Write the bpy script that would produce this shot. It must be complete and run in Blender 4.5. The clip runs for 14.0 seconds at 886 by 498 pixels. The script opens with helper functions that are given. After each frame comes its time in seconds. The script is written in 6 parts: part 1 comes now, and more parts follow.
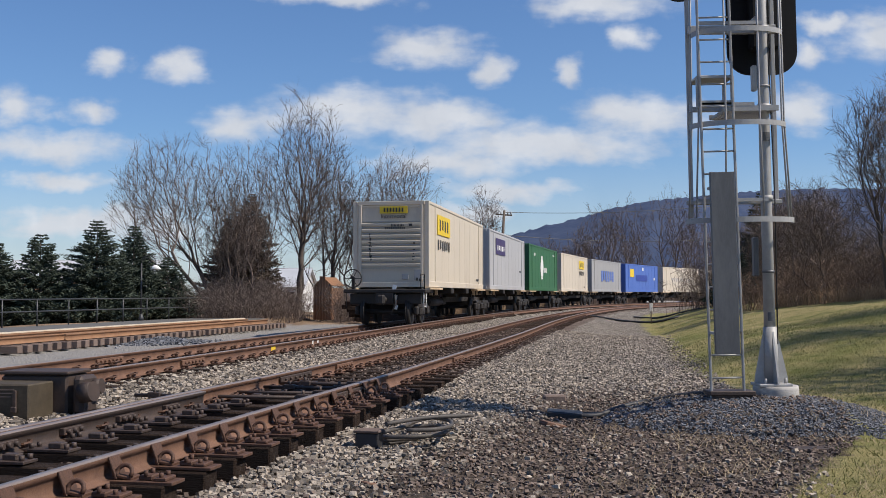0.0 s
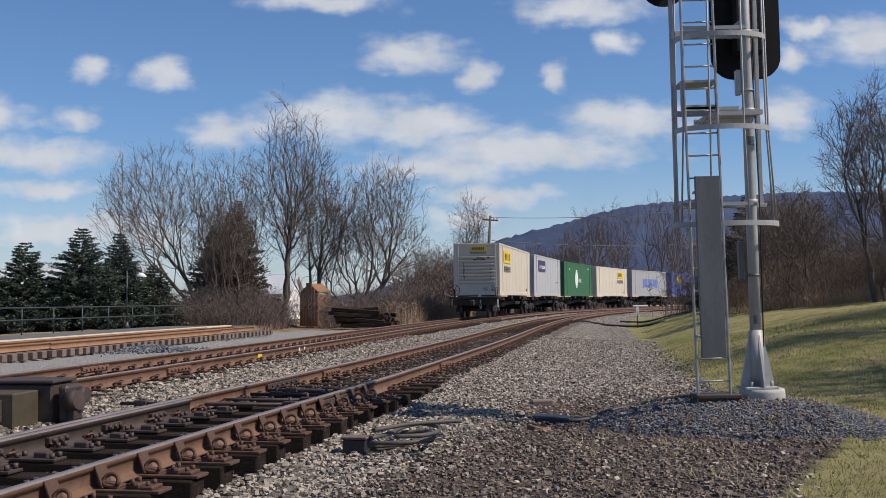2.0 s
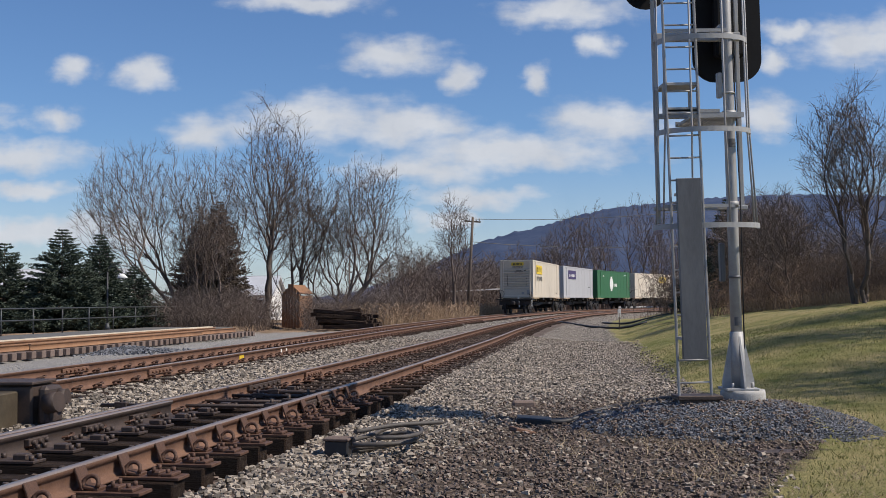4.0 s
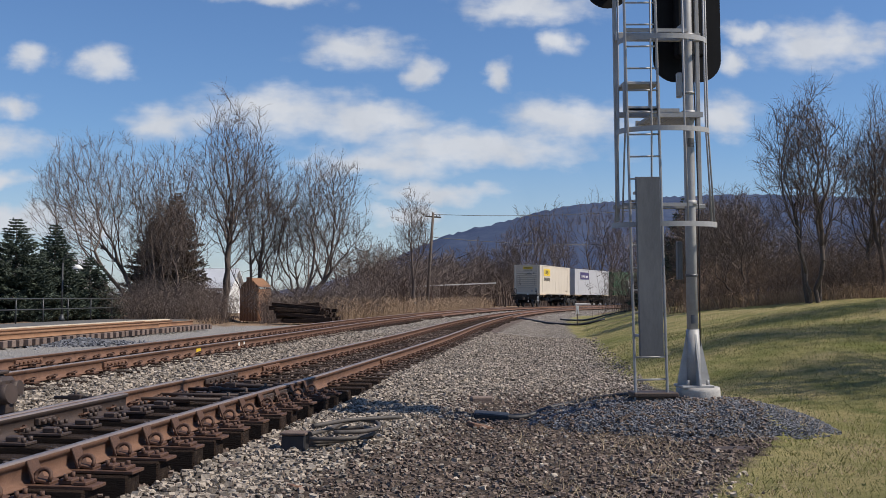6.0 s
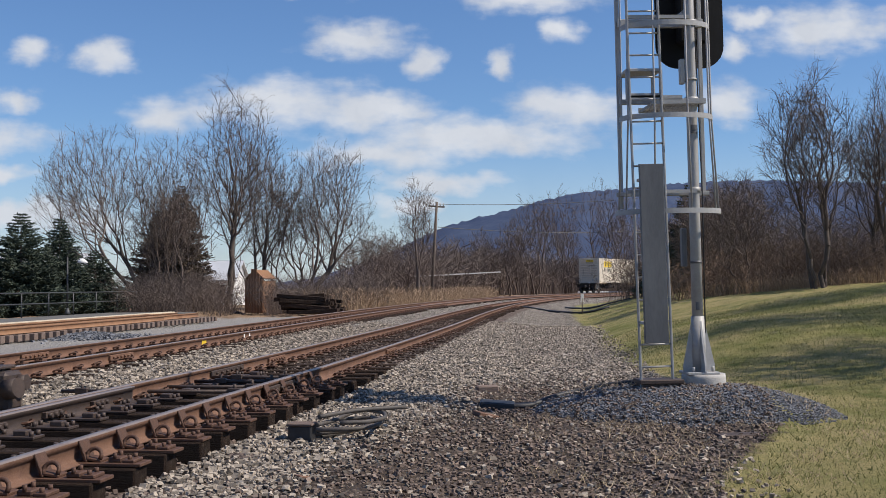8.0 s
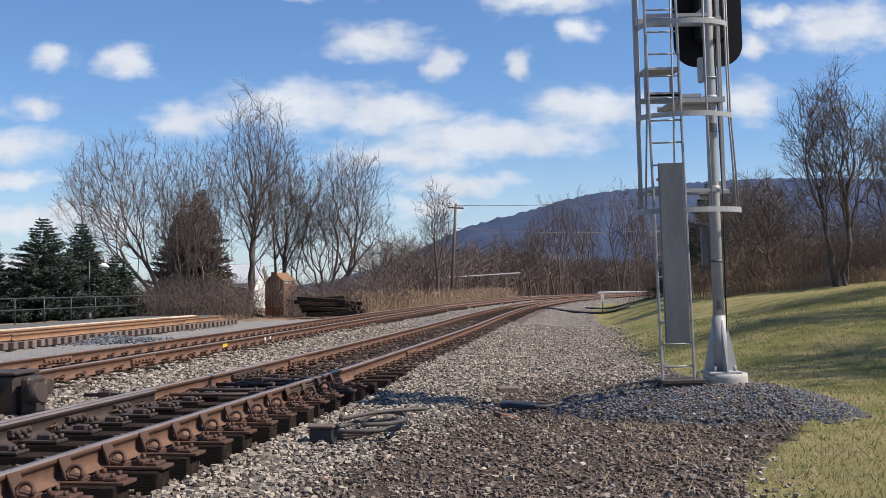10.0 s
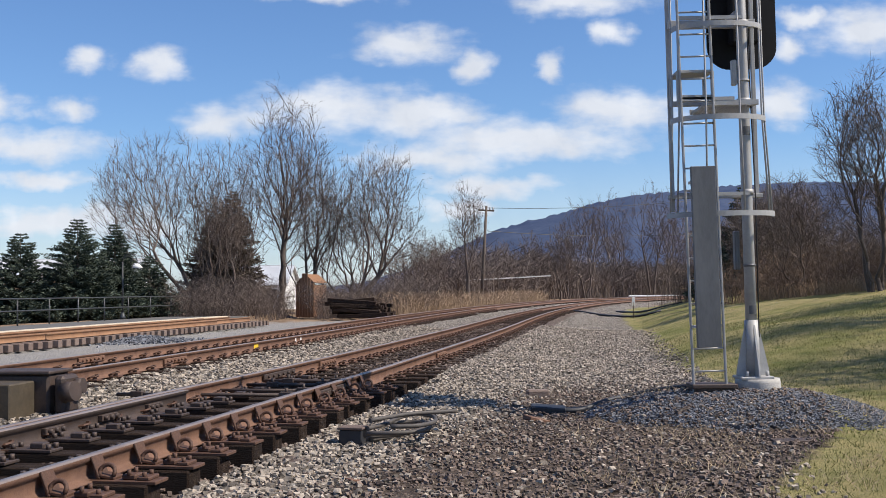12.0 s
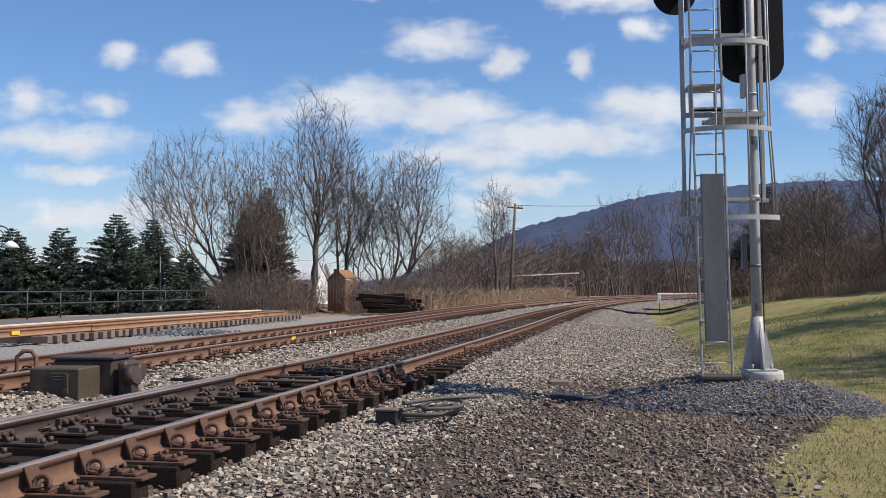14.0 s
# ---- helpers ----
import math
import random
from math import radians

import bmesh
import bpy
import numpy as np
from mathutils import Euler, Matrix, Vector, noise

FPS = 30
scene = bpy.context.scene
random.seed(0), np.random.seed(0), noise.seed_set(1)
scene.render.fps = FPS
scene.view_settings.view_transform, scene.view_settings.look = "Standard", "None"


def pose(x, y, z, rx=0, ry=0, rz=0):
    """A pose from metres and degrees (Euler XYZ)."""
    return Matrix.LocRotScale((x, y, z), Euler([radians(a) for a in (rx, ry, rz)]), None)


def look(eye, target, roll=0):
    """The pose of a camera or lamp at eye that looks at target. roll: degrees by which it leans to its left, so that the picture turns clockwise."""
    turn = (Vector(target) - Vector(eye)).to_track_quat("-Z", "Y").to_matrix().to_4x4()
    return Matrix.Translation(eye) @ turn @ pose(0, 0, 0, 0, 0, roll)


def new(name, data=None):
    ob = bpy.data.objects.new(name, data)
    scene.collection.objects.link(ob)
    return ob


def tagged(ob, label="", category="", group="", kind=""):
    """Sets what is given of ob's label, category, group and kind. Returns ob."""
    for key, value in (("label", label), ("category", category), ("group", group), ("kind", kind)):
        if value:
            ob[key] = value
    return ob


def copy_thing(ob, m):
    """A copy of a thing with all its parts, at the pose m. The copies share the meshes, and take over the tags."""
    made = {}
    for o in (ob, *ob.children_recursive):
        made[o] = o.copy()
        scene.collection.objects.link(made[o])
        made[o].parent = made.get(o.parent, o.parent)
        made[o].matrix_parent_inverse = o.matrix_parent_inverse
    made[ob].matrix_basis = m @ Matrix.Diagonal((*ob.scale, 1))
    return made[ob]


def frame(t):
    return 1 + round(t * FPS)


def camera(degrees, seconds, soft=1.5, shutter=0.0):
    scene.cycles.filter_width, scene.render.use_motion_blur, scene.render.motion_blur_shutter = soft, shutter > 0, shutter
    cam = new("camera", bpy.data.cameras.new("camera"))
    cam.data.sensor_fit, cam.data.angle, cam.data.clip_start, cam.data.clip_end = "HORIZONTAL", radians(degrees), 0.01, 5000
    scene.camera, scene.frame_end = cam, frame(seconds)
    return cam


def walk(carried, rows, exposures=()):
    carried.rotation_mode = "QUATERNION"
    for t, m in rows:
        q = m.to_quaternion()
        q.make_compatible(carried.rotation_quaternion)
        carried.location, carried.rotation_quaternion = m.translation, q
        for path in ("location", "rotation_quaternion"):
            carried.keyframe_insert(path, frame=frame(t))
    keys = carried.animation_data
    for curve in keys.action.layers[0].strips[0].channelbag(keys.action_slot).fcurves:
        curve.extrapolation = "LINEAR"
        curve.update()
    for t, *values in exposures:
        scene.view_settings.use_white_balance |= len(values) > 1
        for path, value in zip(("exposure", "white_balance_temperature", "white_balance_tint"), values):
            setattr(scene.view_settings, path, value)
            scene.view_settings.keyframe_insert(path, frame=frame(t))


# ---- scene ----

# ---------------------------------------------------------------- camera
cam = camera(45.28, 14.0, soft=0.5)
EYE = 1.26
TURNS = [
    (0.0, 92.460, 0.100, 0.004), (0.5, 92.557, 0.079, -0.163), (1.0, 92.521, 0.306, -0.331),
    (1.5, 92.714, 0.277, -0.506), (2.0, 92.758, 0.510, -0.711), (2.5, 92.779, 0.487, -1.014),
    (3.0, 92.835, 0.531, -1.187), (5.5, 92.721, -0.067, -3.309), (6.0, 92.560, -0.186, -3.857),
    (6.5, 92.393, 0.018, -3.531), (7.0, 92.317, -0.097, -3.676), (7.5, 92.161, 0.543, -3.546),
    (8.0, 92.001, 0.470, -3.612), (10.5, 92.107, 0.782, -2.204), (11.0, 92.110, 0.491, -1.943),
    (11.5, 92.232, 0.429, -1.909), (12.0, 92.241, 0.583, -0.923), (12.5, 92.121, 0.393, -0.662),
    (13.0, 92.114, 0.325, -0.520), (13.3, 92.114, 0.325, -0.520)]
LAST = [(13.5, -1.05, 92.085, 0.076, 0.371), (14.0, -1.05, 92.041, 0.112, 0.641)]
walk(cam, [(t, pose(0, 0, EYE, a, b, c)) for t, a, b, c in TURNS]
     + [(t, pose(0, back, EYE, a, b, c)) for t, back, a, b, c in LAST],
     [(0.0, 0.08), (1.0, -0.02), (3.0, 0.0), (6.5, 0.02), (8.0, 0.10), (10.5, 0.32), (12.5, 0.34), (14.0, 0.26)])

# ---------------------------------------------------------------- light
SUN_AZ, SUN_EL = 103.0, 49.0           # degrees clockwise from +y, above the horizon
scene.view_settings.exposure = 0.0


def node(nt, kind, **kw):
    n = nt.nodes.new(kind)
    for k, v in kw.items():
        n.inputs[k].default_value = v
    return n


def math_node(nt, op, a, b=None, c=None, clamp=False):
    n = nt.nodes.new("ShaderNodeMath")
    n.operation, n.use_clamp = op, clamp
    for i, v in enumerate((a, b, c)):
        if v is None:
            continue
        if isinstance(v, (int, float)):
            n.inputs[i].default_value = v
        else:
            nt.links.new(v, n.inputs[i])
    return n.outputs[0]


def make_world():
    w = bpy.data.worlds.new("sky")
    w.use_nodes = True
    scene.world = w
    nt = w.node_tree
    nt.nodes.clear()
    out = nt.nodes.new("ShaderNodeOutputWorld")
    sky = nt.nodes.new("ShaderNodeTexSky")
    sky.sky_type, sky.sun_disc = "NISHITA", False
    sky.sun_elevation, sky.sun_rotation = radians(SUN_EL), radians(SUN_AZ)
    sky.air_density, sky.dust_density, sky.ozone_density = 1.0, 0.3, 2.5
    co = nt.nodes.new("ShaderNodeTexCoord")
    sep = nt.nodes.new("ShaderNodeSeparateXYZ")
    nt.links.new(co.outputs["Generated"], sep.inputs[0])
    ahead = math_node(nt, "MAXIMUM", math_node(nt, "ABSOLUTE", sep.outputs[1]), 0.05)
    u = math_node(nt, "DIVIDE", sep.outputs[0], ahead)
    v = math_node(nt, "DIVIDE", sep.outputs[2], ahead)
    uv = nt.nodes.new("ShaderNodeCombineXYZ")
    nt.links.new(u, uv.inputs[0])
    nt.links.new(v, uv.inputs[1])
    # billows: the plane of the sky is bent by two scales of noise
    warp = node(nt, "ShaderNodeTexNoise", Scale=22.0, Detail=5.0, Roughness=0.5)
    nt.links.new(uv.outputs[0], warp.inputs["Vector"])
    sub = nt.nodes.new("ShaderNodeVectorMath")
    sub.operation = "SUBTRACT"
    nt.links.new(warp.outputs["Color"], sub.inputs[0])
    sub.inputs[1].default_value = (0.5, 0.5, 0.5)
    mul = nt.nodes.new("ShaderNodeVectorMath")
    mul.operation = "MULTIPLY"
    nt.links.new(sub.outputs[0], mul.inputs[0])
    mul.inputs[1].default_value = (0.075, 0.034, 0.0)
    add = nt.nodes.new("ShaderNodeVectorMath")
    nt.links.new(uv.outputs[0], add.inputs[0])
    nt.links.new(mul.outputs[0], add.inputs[1])
    clouds = [
        (-0.015, 0.233, 0.045, 0.017), (0.045, 0.213, 0.021, 0.012), (-0.318, 0.22, 0.022, 0.012),
        (-0.249, 0.216, 0.027, 0.013), (0.126, 0.21, 0.012, 0.012), (0.178, 0.245, 0.024, 0.011),
        (0.149, 0.276, 0.064, 0.013), (-0.099, 0.283, 0.059, 0.009), (0.442, 0.247, 0.066, 0.022), (0.364, 0.256, 0.026, 0.008),
        (0.344, 0.234, 0.018, 0.011), (-0.088, 0.175, 0.08, 0.021), (-0.189, 0.164, 0.037, 0.017),
        (-0.007, 0.164, 0.069, 0.016), (0.094, 0.142, 0.117, 0.02), (0.185, 0.169, 0.059, 0.019),
        (0.009, 0.126, 0.064, 0.015), (-0.371, 0.14, 0.066, 0.015), (-0.404, 0.178, 0.032, 0.016),
        (-0.334, 0.175, 0.027, 0.01), (-0.36, 0.108, 0.043, 0.009), (0.057, 0.099, 0.061, 0.012),
        (0.338, 0.174, 0.032, 0.02), (0.035, 0.078, 0.032, 0.013), (-0.33, 0.065, 0.12, 0.018)]
    field = None
    shade = None
    for cu, cv, a, b in clouds:
        m = nt.nodes.new("ShaderNodeMapping")
        m.vector_type = "TEXTURE"
        m.inputs["Location"].default_value = (cu, cv, 0)
        m.inputs["Scale"].default_value = (a * 1.15, b * 1.15, 1)
        nt.links.new(add.outputs[0], m.inputs[0])
        ln = nt.nodes.new("ShaderNodeVectorMath")
        ln.operation = "LENGTH"
        nt.links.new(m.outputs[0], ln.inputs[0])
        field = ln.outputs["Value"] if field is None else math_node(nt, "SMOOTH_MIN", field, ln.outputs["Value"], 0.12)
    dens = nt.nodes.new("ShaderNodeMapRange")
    dens.interpolation_type = "SMOOTHSTEP"
    dens.inputs["From Min"].default_value, dens.inputs["From Max"].default_value = 1.32, 0.18
    ragged = node(nt, "ShaderNodeTexNoise", Scale=30.0, Detail=6.0, Roughness=0.52)
    flat = nt.nodes.new("ShaderNodeMapping")
    flat.inputs["Scale"].default_value = (1.0, 2.2, 1.0)
    nt.links.new(uv.outputs[0], flat.inputs[0])
    nt.links.new(flat.outputs[0], ragged.inputs["Vector"])
    field = math_node(nt, "ADD", field, math_node(nt, "MULTIPLY", math_node(nt, "SUBTRACT", ragged.outputs[0], 0.5), 1.25))
    nt.links.new(field, dens.inputs["Value"])
    # thin veil low over the horizon
    veil = nt.nodes.new("ShaderNodeMapRange")
    veil.interpolation_type = "SMOOTHSTEP"
    veil.inputs["From Min"].default_value, veil.inputs["From Max"].default_value = 0.16, 0.0
    veil.inputs["To Max"].default_value = 0.42
    nt.links.new(v, veil.inputs["Value"])
    grey = node(nt, "ShaderNodeTexNoise", Scale=18.0, Detail=5.0)
    nt.links.new(add.outputs[0], grey.inputs["Vector"])
    tone = nt.nodes.new("ShaderNodeMix")
    tone.data_type = "RGBA"
    nt.links.new(grey.outputs[0], tone.inputs["Factor"])
    tone.inputs["A"].default_value = (5.2, 5.6, 6.4, 1)
    tone.inputs["B"].default_value = (9.6, 9.8, 10.2, 1)
    amount = math_node(nt, "MAXIMUM", math_node(nt, "MULTIPLY", dens.outputs[0], 0.93), veil.outputs[0])
    mix = nt.nodes.new("ShaderNodeMix")
    mix.data_type = "RGBA"
    nt.links.new(amount, mix.inputs["Factor"])
    air = nt.nodes.new("ShaderNodeMix")
    air.data_type, air.blend_type = "RGBA", "MULTIPLY"
    air.inputs["Factor"].default_value = 1.0
    nt.links.new(sky.outputs[0], air.inputs["A"])
    air.inputs["B"].default_value = (0.80, 1.01, 1.30, 1)
    nt.links.new(air.outputs["Result"], mix.inputs["A"])
    nt.links.new(tone.outputs["Result"], mix.inputs["B"])
    bg = nt.nodes.new("ShaderNodeBackground")
    bg.inputs["Strength"].default_value = 0.085
    nt.links.new(mix.outputs["Result"], bg.inputs["Color"])
    nt.links.new(bg.outputs[0], out.inputs[0])


make_world()
lamp = bpy.data.lights.new("sun", "SUN")
lamp.energy, lamp.angle, lamp.color = 4.8, radians(0.53), (1.0, 0.91, 0.79)
sun = new("sun", lamp)
az, el = radians(SUN_AZ), radians(SUN_EL)
sun.matrix_world = look((Vector((math.sin(az) * math.cos(el), math.cos(az) * math.cos(el), math.sin(el))) * 80), (0, 0, 0))


# ---------------------------------------------------------------- materials
def material(name, a, b, scale=3.0, rough=0.8, bump=0.3, metal=0.0, fine=60.0, stain=None, island=0.0, obj=0.0, stretch=(1, 1, 1), bumpd=0.01, spec=0.5):
    """Two colours mixed by noise at two scales, stains, relief; pieces vary by object or island."""
    m = bpy.data.materials.new(name)
    m.use_nodes = True
    nt = m.node_tree
    p = nt.nodes["Principled BSDF"]
    co = nt.nodes.new("ShaderNodeTexCoord")
    mp = nt.nodes.new("ShaderNodeMapping")
    mp.inputs["Scale"].default_value = stretch
    nt.links.new(co.outputs["Object"], mp.inputs[0])
    n1 = node(nt, "ShaderNodeTexNoise", Scale=scale, Detail=5.0, Roughness=0.6)
    n2 = node(nt, "ShaderNodeTexNoise", Scale=fine, Detail=4.0, Roughness=0.7)
    for n in (n1, n2):
        nt.links.new(mp.outputs[0], n.inputs["Vector"])
    f = math_node(nt, "ADD", math_node(nt, "MULTIPLY", n1.outputs[0], 1.1), math_node(nt, "MULTIPLY", n2.outputs[0], 0.9))
    f = math_node(nt, "SUBTRACT", f, 0.5, clamp=True)
    if island or obj:
        g = nt.nodes.new("ShaderNodeNewGeometry") if island else nt.nodes.new("ShaderNodeObjectInfo")
        r = g.outputs["Random Per Island"] if island else g.outputs["Random"]
        k = island or obj
        f = math_node(nt, "ADD", math_node(nt, "MULTIPLY", f, 1 - k), math_node(nt, "MULTIPLY", r, k), clamp=True)
    mix = nt.nodes.new("ShaderNodeMix")
    mix.data_type = "RGBA"
    nt.links.new(f, mix.inputs["Factor"])
    mix.inputs["A"].default_value, mix.inputs["B"].default_value = (*a, 1), (*b, 1)
    col = mix.outputs["Result"]
    if stain:
        n3 = node(nt, "ShaderNodeTexNoise", Scale=scale * 0.6, Detail=6.0, Roughness=0.7)
        mp3 = nt.nodes.new("ShaderNodeMapping")
        mp3.inputs["Location"].default_value = (7.3, 2.1, 4.4)
        nt.links.new(mp.outputs[0], mp3.inputs[0])
        nt.links.new(mp3.outputs[0], n3.inputs["Vector"])
        r3 = nt.nodes.new("ShaderNodeMapRange")
        r3.inputs["From Min"].default_value, r3.inputs["From Max"].default_value = 0.52, 0.72
        r3.inputs["To Max"].default_value = stain[3]
        nt.links.new(n3.outputs[0], r3.inputs["Value"])
        m3 = nt.nodes.new("ShaderNodeMix")
        m3.data_type = "RGBA"
        nt.links.new(r3.outputs[0], m3.inputs["Factor"])
        nt.links.new(col, m3.inputs["A"])
        m3.inputs["B"].default_value = (*stain[:3], 1)
        col = m3.outputs["Result"]
    nt.links.new(col, p.inputs["Base Color"])
    p.inputs["Roughness"].default_value, p.inputs["Metallic"].default_value = rough, metal
    p.inputs["Specular IOR Level"].default_value = spec
    if bump:
        bp = nt.nodes.new("ShaderNodeBump")
        bp.inputs["Strength"].default_value, bp.inputs["Distance"].default_value = bump, bumpd
        nt.links.new(n2.outputs[0], bp.inputs["Height"])
        nt.links.new(bp.outputs[0], p.inputs["Normal"])
    return m


RUST = material("rusty_steel", (0.105, 0.052, 0.033), (0.235, 0.128, 0.082), 4, 0.75, 0.4, 0.15, 70, (0.05, 0.025, 0.02, 0.7))
RAILTOP = material("worn_rail_steel", (0.22, 0.165, 0.14), (0.36, 0.30, 0.265), 3, 0.42, 0.1, 0.35, 30, (0.17, 0.10, 0.075, 0.7), stretch=(1, 1, 1))
DARKSTEEL = material("greasy_dark_steel", (0.035, 0.028, 0.026), (0.11, 0.075, 0.06), 9, 0.6, 0.4, 0.3, 80)
RUSTLIGHT = material("fresh_rust", (0.17, 0.085, 0.045), (0.36, 0.20, 0.11), 2, 0.85, 0.3, 0.0, 50, (0.12, 0.05, 0.03, 0.6))
TIE = material("creosoted_timber", (0.012, 0.008, 0.006), (0.062, 0.038, 0.027), 5, 0.95, 1.0, 0, 26, (0.13, 0.095, 0.07, 0.6), obj=0.25, stretch=(0.7, 6, 4), bumpd=0.03, spec=0.2)
TIEGREY = material("weathered_timber_ends", (0.10, 0.066, 0.052), (0.24, 0.18, 0.15), 5, 0.9, 0.6, 0, 30, obj=0.4, stretch=(1, 6, 4))
GALV = material("galvanised_steel", (0.29, 0.285, 0.285), (0.45, 0.445, 0.44), 6, 0.55, 0.1, 0.12, 40, (0.30, 0.29, 0.27, 0.5))
PANELGREY = material("grey_sheet_metal", (0.10, 0.10, 0.105), (0.15, 0.15, 0.155), 2.2, 0.5, 0.08, 0.3, 30, (0.21, 0.21, 0.215, 0.6), stretch=(2, 2, 0.5))
BLACK = material("matt_black_paint", (0.008, 0.008, 0.009), (0.016, 0.016, 0.018), 4, 0.75, 0.1, 0, 40, spec=0.2)
CONCRETE = material("old_concrete", (0.33, 0.31, 0.29), (0.52, 0.50, 0.47), 5, 0.9, 0.5, 0, 60, (0.22, 0.2, 0.18, 0.6))
CURB = material("pale_platform_edge", (0.52, 0.42, 0.30), (0.72, 0.62, 0.48), 3, 0.85, 0.2, 0, 40, (0.35, 0.3, 0.25, 0.5))
STONE = material("ballast_stone", (0.03, 0.024, 0.02), (0.52, 0.44, 0.355), 8, 0.9, 0.6, 0, 50, island=0.85)
STONEBROWN = material("rust_dusted_ballast", (0.03, 0.021, 0.017), (0.27, 0.20, 0.16), 8, 0.9, 0.5, 0, 50, island=0.72)
STONEBLUE = material("blue_grey_gravel", (0.035, 0.037, 0.045), (0.23, 0.235, 0.255), 8, 0.85, 0.4, 0, 50, island=0.7)
BARK = material("bare_bark", (0.045, 0.034, 0.028), (0.16, 0.125, 0.105), 2, 0.9, 0.4, 0, 20)
TWIG = material("bare_twigs", (0.06, 0.044, 0.036), (0.235, 0.18, 0.15), 0.6, 0.9, 0, 0, 5, island=0.5)
BRUSH = material("dry_brush", (0.10, 0.068, 0.05), (0.32, 0.22, 0.155), 0.5, 0.95, 0, 0, 4, island=0.6)
REED = material("dry_reed_grass", (0.26, 0.17, 0.10), (0.52, 0.37, 0.24), 0.4, 0.95, 0, 0, 4, island=0.6)
NEEDLE = material("spruce_needles", (0.014, 0.024, 0.017), (0.085, 0.11, 0.075), 0.7, 0.8, 0, 0, 6, island=0.6)
GRASSB = material("lawn_blades", (0.095, 0.115, 0.027), (0.27, 0.25, 0.085), 0.8, 0.8, 0, 0, 6, island=0.6)
STRAW = material("dead_straw", (0.34, 0.25, 0.14), (0.6, 0.48, 0.32), 2, 0.9, 0, 0, 8, island=0.6)
HOSE = material("grey_rubber_cable", (0.04, 0.034, 0.03), (0.11, 0.094, 0.084), 9, 0.65, 0.2, 0, 60)
BLACKHOSE = material("black_rubber_cable", (0.012, 0.012, 0.014), (0.04, 0.04, 0.045), 9, 0.55, 0.2, 0, 60)
IRONBOX = material("brown_iron_box", (0.035, 0.028, 0.02), (0.115, 0.088, 0.055), 9, 0.7, 0.3, 0.2, 60, (0.05, 0.035, 0.025, 0.6))
YELLOW = material("yellow_paint", (0.62, 0.40, 0.02), (0.78, 0.54, 0.04), 6, 0.6, 0.1)
WHITE = material("white_paint", (0.68, 0.67, 0.64), (0.82, 0.81, 0.78), 5, 0.6, 0.1, 0, 40, (0.5, 0.46, 0.42, 0.5))
FENCEP = material("black_iron_rail", (0.035, 0.037, 0.04), (0.085, 0.09, 0.095), 5, 0.5, 0.1, 0.3)
WOODPOLE = material("grey_pole_wood", (0.085, 0.065, 0.052), (0.17, 0.135, 0.11), 3, 0.9, 0.4, stretch=(5, 5, 0.5))
ORANGEWOOD = material("orange_brown_boards", (0.17, 0.08, 0.042), (0.32, 0.17, 0.09), 2, 0.9, 0.3, stretch=(4, 4, 0.7))
ROOFWHITE = material("pale_metal_roof", (0.42, 0.43, 0.45), (0.56, 0.57, 0.59), 1, 0.5, 0.05)


# ---------------------------------------------------------------- mesh helpers
def obj_from(bm, name, mat, smooth=False):
    me = bpy.data.meshes.new(name)
    bmesh.ops.recalc_face_normals(bm, faces=bm.faces[:])
    if smooth:
        for f in bm.faces:
            f.smooth = True
    bm.to_mesh(me)
    bm.free()
    for mm in (mat if isinstance(mat, (list, tuple)) else [mat]):
        me.materials.append(mm)
    return me


def part(name, bm, mat, parent, label="", smooth=False):
    """Links a bmesh as one mesh object under a thing or part."""
    ob = new(name, obj_from(bm, name, mat, smooth))
    ob.parent = parent
    return tagged(ob, label)


def thing(name, label, category, m=None, group="", kind=""):
    ob = new(name)
    ob.empty_display_size = 0.2
    if m is not None:
        ob.matrix_basis = m
    return tagged(ob, label, category, group, kind)


def solo(name, bm, mat, label, category, m=None, group="", kind="", smooth=False):
    ob = new(name, obj_from(bm, name, mat, smooth))
    if m is not None:
        ob.matrix_basis = m
    return tagged(ob, label, category, group, kind)


def box(bm, c, s, rz=0.0, rx=0.0, ry=0.0, bev=0.0, mi=0):
    r = bmesh.ops.create_cube(bm, size=1.0, matrix=pose(*c, rx, ry, rz) @ Matrix.Diagonal((*s, 1)))
    fs = {f for v in r["verts"] for f in v.link_faces}
    if mi:
        for f in fs:
            f.material_index = mi
    if bev:
        es = list({e for f in fs for e in f.edges})
        bmesh.ops.bevel(bm, geom=es, offset=bev, segments=1, affect="EDGES", clamp_overlap=True)
    return bm


def tube(bm, pts, r, n=6, r1=None, cap=True, mi=0):
    """A round bar along pts, tapering from r to r1."""
    pts = [Vector(p) for p in pts]
    r1 = r if r1 is None else r1
    rings = []
    side = None
    for i, p in enumerate(pts):
        d = (pts[min(i + 1, len(pts) - 1)] - pts[max(i - 1, 0)]).normalized()
        if side is None:
            side = d.orthogonal().normalized()
        else:
            side = (side - d * side.dot(d)).normalized()
        up = d.cross(side)
        rr = r + (r1 - r) * i / max(1, len(pts) - 1)
        rings.append([bm.verts.new(p + (side * math.cos(2 * math.pi * k / n) + up * math.sin(2 * math.pi * k / n)) * rr) for k in range(n)])
    for a, b in zip(rings, rings[1:]):
        for k in range(n):
            f = bm.faces.new((a[k], a[(k + 1) % n], b[(k + 1) % n], b[k]))
            f.smooth, f.material_index = n > 5, mi
    if cap:
        bm.faces.new(rings[0][::-1]).material_index = mi
        bm.faces.new(rings[-1]).material_index = mi
    return bm


